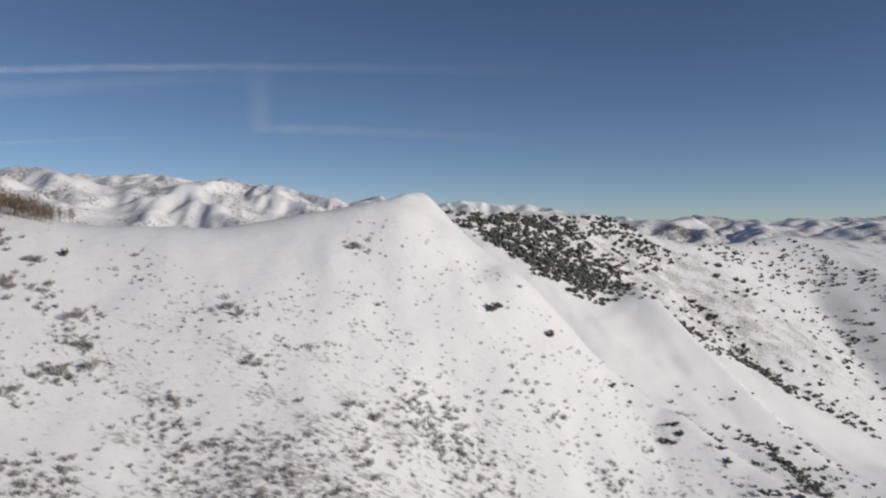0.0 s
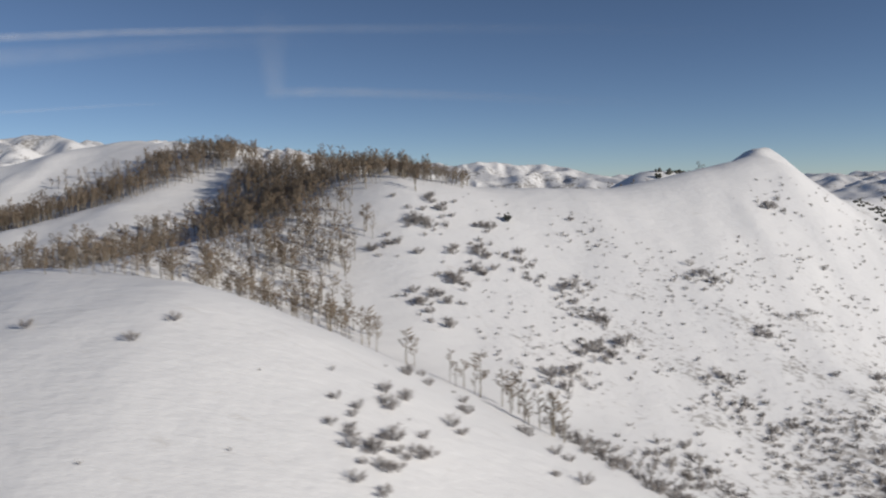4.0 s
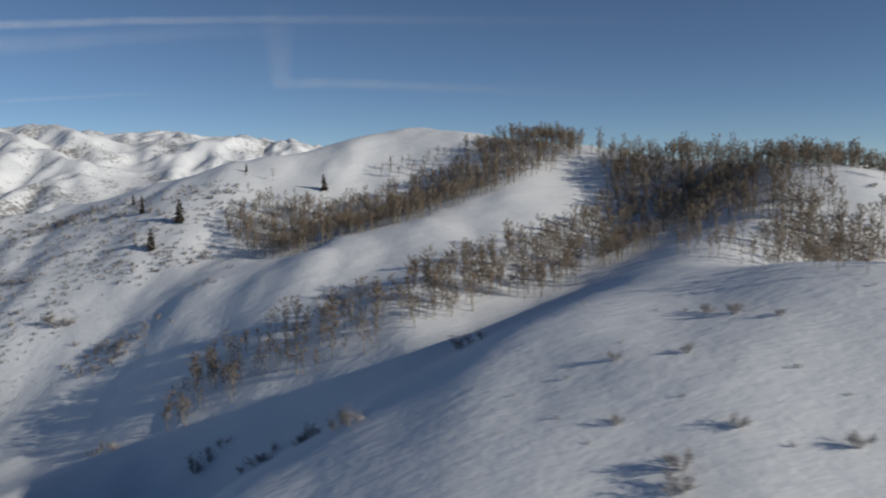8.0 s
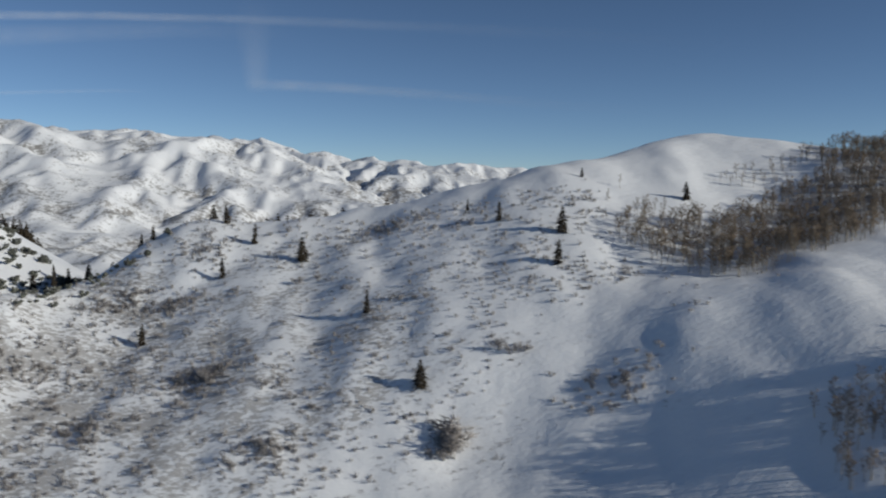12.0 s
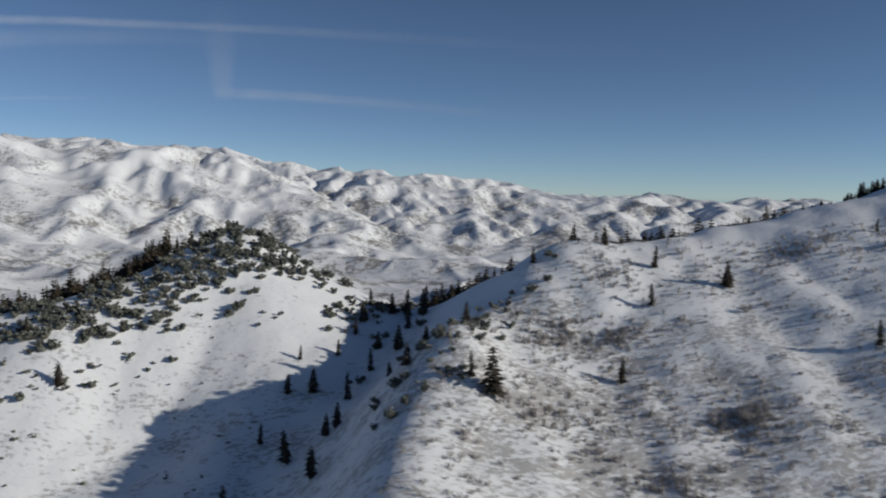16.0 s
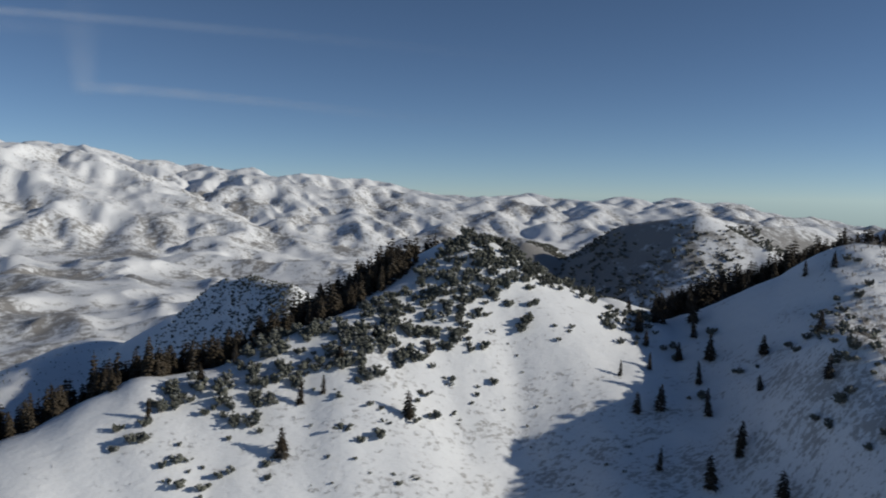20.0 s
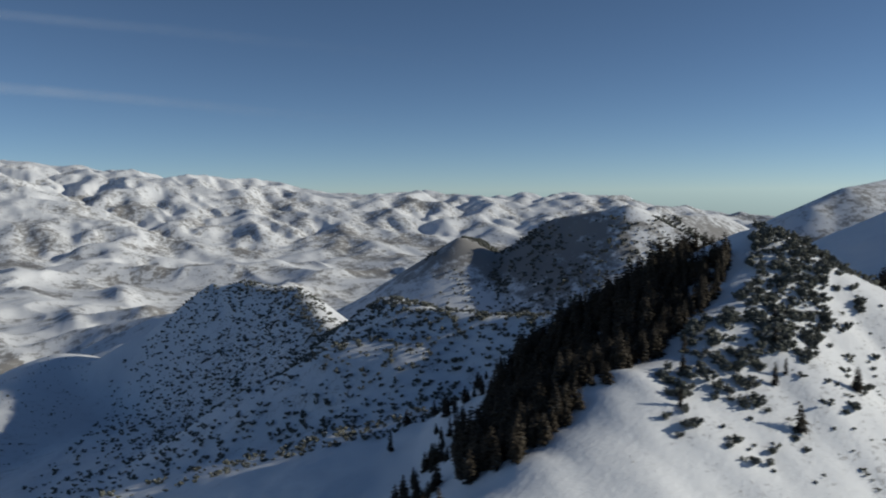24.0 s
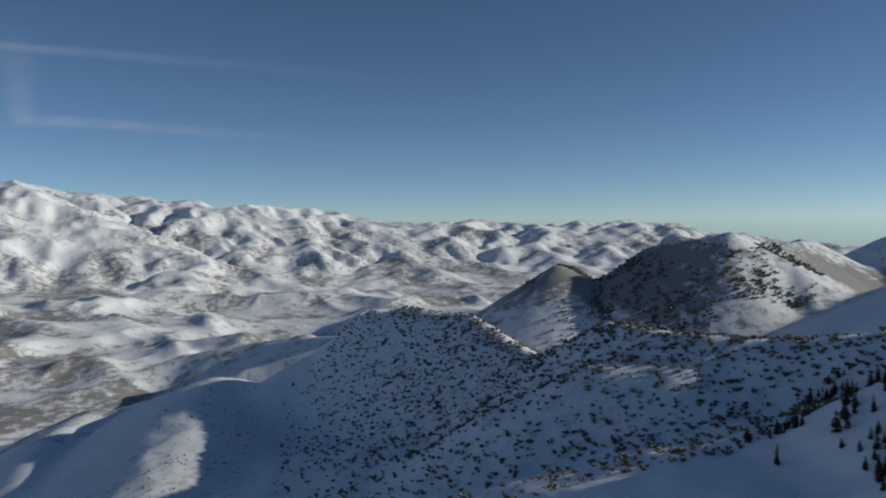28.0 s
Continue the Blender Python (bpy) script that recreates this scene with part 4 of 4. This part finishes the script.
CREST_WEST = [(-398, 284), (-380, 272), (-385, 262), (-405, 262), (-425, 245), (-450, 238), (-475, 236), (-460, 252), (-436, 258), (-415, 275)]
WEST_SPOTS = [(-447, 247), (-436, 253), (-432, 247), (-437, 241), (-445, 237), (-433, 242), (-424, 247), (-412, 265), (-406, 262), (-397, 264), (-424, 257), (-475, 236), (-478, 235), (-469, 233), (-474, 240), (-482, 229), (-461, 235), (-465, 231), (-408, 250)]
SHADE_SPOTS = [(-384, 248), (-372, 262), (-375, 247), (-365, 245), (-379, 229), (-368, 228), (-363, 223), (-366, 207), (-375, 200), (-356, 211), (-351, 228), (-366, 206), (-374, 200), (-377, 190), (-359, 213), (-342, 226), (-337, 235)]
leafy_near = scatter(CREST_WEST, 130, rng, 1.4, 0.3, (0.8, 1.9)) + clumps(WEST_SPOTS, 5, rng, 1.8, (0.7, 1.5)) + clumps(SHADE_SPOTS, 3, rng, 2.2, (0.5, 1.3)) + [(12, 191, 1.5), (27, 194, 1.3), (-83, 171, 1.2), (14, 193, 1.1)]
leafy_rest = scatter([(-350, 352), (-382, 430), (-400, 475), (-405, 545), (-417, 612), (-399, 752), (-430, 825), (-465, 875), (-540, 850), (-570, 700), (-600, 600), (-610, 520), (-560, 430), (-480, 372)], 4600, rng, 1.6, 0.0, (0.6, 1.7))
# it thins out towards the foot of the face
leafy_rest = [s for s in leafy_rest if rng.random() < np.interp(s[0], (-600, -540, -490, -450), (0.1, 0.3, 0.75, 1.0))]
leafy_rest += along([(-335, 347), (-382, 430), (-400, 475), (-405, 545), (-417, 612), (-399, 752), (-434, 840)], 15, 620, rng, (0.8, 1.8))
leafy_rest += scatter([(40, 195), (60, 170), (120, 150), (160, 230), (150, 330), (90, 300), (70, 230)], 190, rng, 1.5, 0.6, (0.4, 1.2), 16)
leafy_rest += scatter([(-30, 1000), (60, 1010), (130, 1080), (60, 1250), (0, 1330), (-60, 1200)], 260, rng, 4, 0.5, (1.4, 3.2), 70)
leafy_rest += scatter([(20, 975), (110, 1010), (190, 1090), (300, 1150), (212, 1280), (150, 1340), (60, 1250)], 650, rng, 3, 0.5, (1.8, 4.2), 70) + scatter([(190, 1085), (300, 1010), (430, 1100), (430, 1220), (310, 1150)], 320, rng, 3, 0.6, (1.8, 4.0), 70)
leafy_rest += scatter([(0, 1380), (130, 1445), (200, 1520), (160, 1330), (60, 1330)], 260, rng, 3, 0.5, (1.8, 3.8), 60)
leafy_rest += scatter([(0, 352), (60, 350), (90, 400), (150, 480), (102, 478), (0, 372)], 560, rng, 1.2, 0.15, (0.9, 2.0), 40) + scatter([(41, 338), (60, 340), (90, 360), (110, 420), (60, 400), (24, 349)], 150, rng, 1.4, 0.3, (0.8, 1.8))
leafy_rest += scatter([(4, 362), (40, 346), (70, 352), (90, 400), (70, 440), (30, 400)], 420, rng, 0, 0.0, (0.9, 2.0))
leafy_rest += along([(103, 277), (114, 279), (116, 257), (110, 225)], 4, 80, rng, (0.6, 1.4)) + along([(134, 444), (150, 428), (160, 412), (169, 376)], 6, 110, rng, (0.8, 1.8))
leafy_rest += scatter([(-545, 880), (-590, 990), (-660, 830), (-705, 640), (-640, 600), (-580, 760)], 300, rng, 0, 0.4, (0.35, 0.9), 25)
leafy_rest += along([(80, 378), (100, 380), (122, 384), (165, 397), (215, 380)], 8, 170, rng, (0.7, 1.7)) + scatter([(140, 480), (210, 590), (300, 670), (330, 560), (220, 430)], 160, rng, 3, 0.5, (0.8, 2.0), 60)
leafy_rest += scatter([(60, 345), (110, 360), (165, 390), (150, 420), (110, 420), (80, 390)], 130, rng, 1.4, 0.3, (0.6, 1.5)) + scatter([(130, 380), (330, 380), (340, 620), (210, 600)], 260, rng, 2, 0.5, (0.6, 1.6), 40)
leafy_rest += scatter([(-490, 222), (-445, 238), (-405, 252), (-392, 215), (-425, 188), (-490, 188)], 110, rng, 0, 0.6, (0.2, 0.6), 12) + scatter([(-480, 232), (-440, 246), (-400, 268), (-392, 250), (-440, 226), (-480, 216)], 70, rng, 1, 0.5, (0.5, 1.3), 14)
leafy_rest += scatter(CREST_WEST, 230, rng, 0, 0.3, (0.6, 1.6)) + along([(-350, 225), (-362, 212), (-368, 190)], 5, 40, rng, (0.5, 1.2)) + clumps([(-372, 262), (-378, 258), (-384, 254)], 14, rng, 3, (0.6, 1.3))
leafy_models = stock("evergreen_shrub", leafy_sets, "dark grey-green evergreen shrub dusted with snow", "shrub", "evergreen shrubs on the crests", ("stem", "foliage"))
place(leafy_models, leafy_near[:295], rng)
thicket("evergreen_scrub", "scattered dark evergreen scrub on snowy slopes", "scrub", scrub_sets, leafy_rest, rng, 0.8, 1.2)


# ---- vapour trails ----
def trail_material(name, strength, scale):
    m, nt, b = material(name, 1.0)
    out = nt.nodes["Material Output"]
    clear, white, mixer = nt.nodes.new("ShaderNodeBsdfTransparent"), nt.nodes.new("ShaderNodeBsdfTranslucent"), nt.nodes.new("ShaderNodeMixShader")
    diffuse, both = nt.nodes.new("ShaderNodeBsdfDiffuse"), nt.nodes.new("ShaderNodeMixShader")
    white.inputs[0].default_value = diffuse.inputs[0].default_value = (0.95, 0.95, 0.97, 1)
    a = nt.nodes.new("ShaderNodeAttribute")
    a.attribute_name = "thick"
    cover = math_node(nt, "MULTIPLY", a.outputs["Fac"], ramp(nt, noise_at(nt, scale, 4, 0.6), -0.15, 0.75))
    nt.links.new(math_node(nt, "MULTIPLY", cover, strength, True), mixer.inputs[0])
    nt.links.new(white.outputs[0], both.inputs[1])
    nt.links.new(diffuse.outputs[0], both.inputs[2])
    nt.links.new(clear.outputs[0], mixer.inputs[1])
    nt.links.new(both.outputs[0], mixer.inputs[2])
    nt.links.new(mixer.outputs[0], out.inputs[0])
    return m


def vapour_trail(name, label, line, width, fade, mat):
    """A band of thin cloud through (bearing, height) points, thinning to its sides and ends."""
    bearings = np.linspace(0, len(line) - 1, 60)
    b = np.interp(bearings, range(len(line)), [p[0] for p in line])
    h = np.interp(bearings, range(len(line)), [p[1] for p in line])
    w = np.interp(bearings, range(len(line)), width)
    f = np.interp(bearings, range(len(line)), fade)
    x, y = CENTRE[0] + 4300 * np.sin(np.radians(b)), CENTRE[1] + 4300 * np.cos(np.radians(b))
    ax, az = np.gradient(np.radians(b) * 4300), np.gradient(h)
    n = np.hypot(ax, az)
    verts, thick, rows = [], [], np.linspace(-1, 1, 9)
    for k in range(60):
        for r in rows:
            sx, sz = -az[k] / n[k] * r * w[k], ax[k] / n[k] * r * w[k]
            c, s = math.cos(radians(b[k])), math.sin(radians(b[k]))
            verts.append((x[k] + sx * c, y[k] - sx * s, h[k] + sz))
            thick.append(f[k] * (1 - r * r) ** 1.5)
    faces = [(k * 9 + i, k * 9 + i + 1, k * 9 + i + 10, k * 9 + i + 9) for k in range(59) for i in range(8)]
    me = bpy.data.meshes.new(name)
    me.from_pydata(verts, [], faces)
    me.attributes.new("thick", "FLOAT", "POINT").data.foreach_set("value", np.array(thick, np.float32))
    me.materials.append(mat)
    return tagged(new(name, me), label, "cloud", "vapour trails", "structure")


TRAIL = trail_material("vapour", 0.3, 0.008)
WISP = trail_material("thin_vapour", 0.2, 0.004)
vapour_trail("cloud_trail", "long thin white vapour trail in a blue sky", ((-38, 740), (-26, 838), (-19, 890), (-11, 923), (-5, 932), (4, 925), (14, 885), (26, 800)), (27, 27, 26, 27, 32, 36, 40, 46), (0.9, 1, 0.9, 0.7, 0.45, 0.24, 0.1, 0), TRAIL)
vapour_trail("cloud_trail", "faint fading vapour trail in a blue sky", ((-10, 588), (-7, 592), (-3, 588), (4, 562), (10, 528), (20, 470)), (36, 36, 34, 34, 36, 38), (0, 0.8, 0.7, 0.4, 0.18, 0), TRAIL)
vapour_trail("cloud_wisp", "faint upright wisp of thin cloud in a blue sky", ((-9, 1050), (-9.2, 850), (-9.1, 700), (-9, 590), (-9, 540)), (110, 100, 85, 70, 50), (0, 0.4, 0.65, 0.7, 0), WISP)
vapour_trail("cloud_wisp", "broad faint veil of thin cloud in a blue sky", ((-34, 700), (-26, 740), (-20, 800), (-14, 850), (-6, 870)), (60, 60, 50, 50, 60), (0.4, 0.8, 0.6, 0.3, 0), WISP)
vapour_trail("cloud_trail", "short pale vapour trail low in a blue sky", ((-34, 425), (-27, 468), (-20, 515), (-16, 530)), (12, 12, 12, 14), (0.5, 0.5, 0.3, 0), TRAIL)
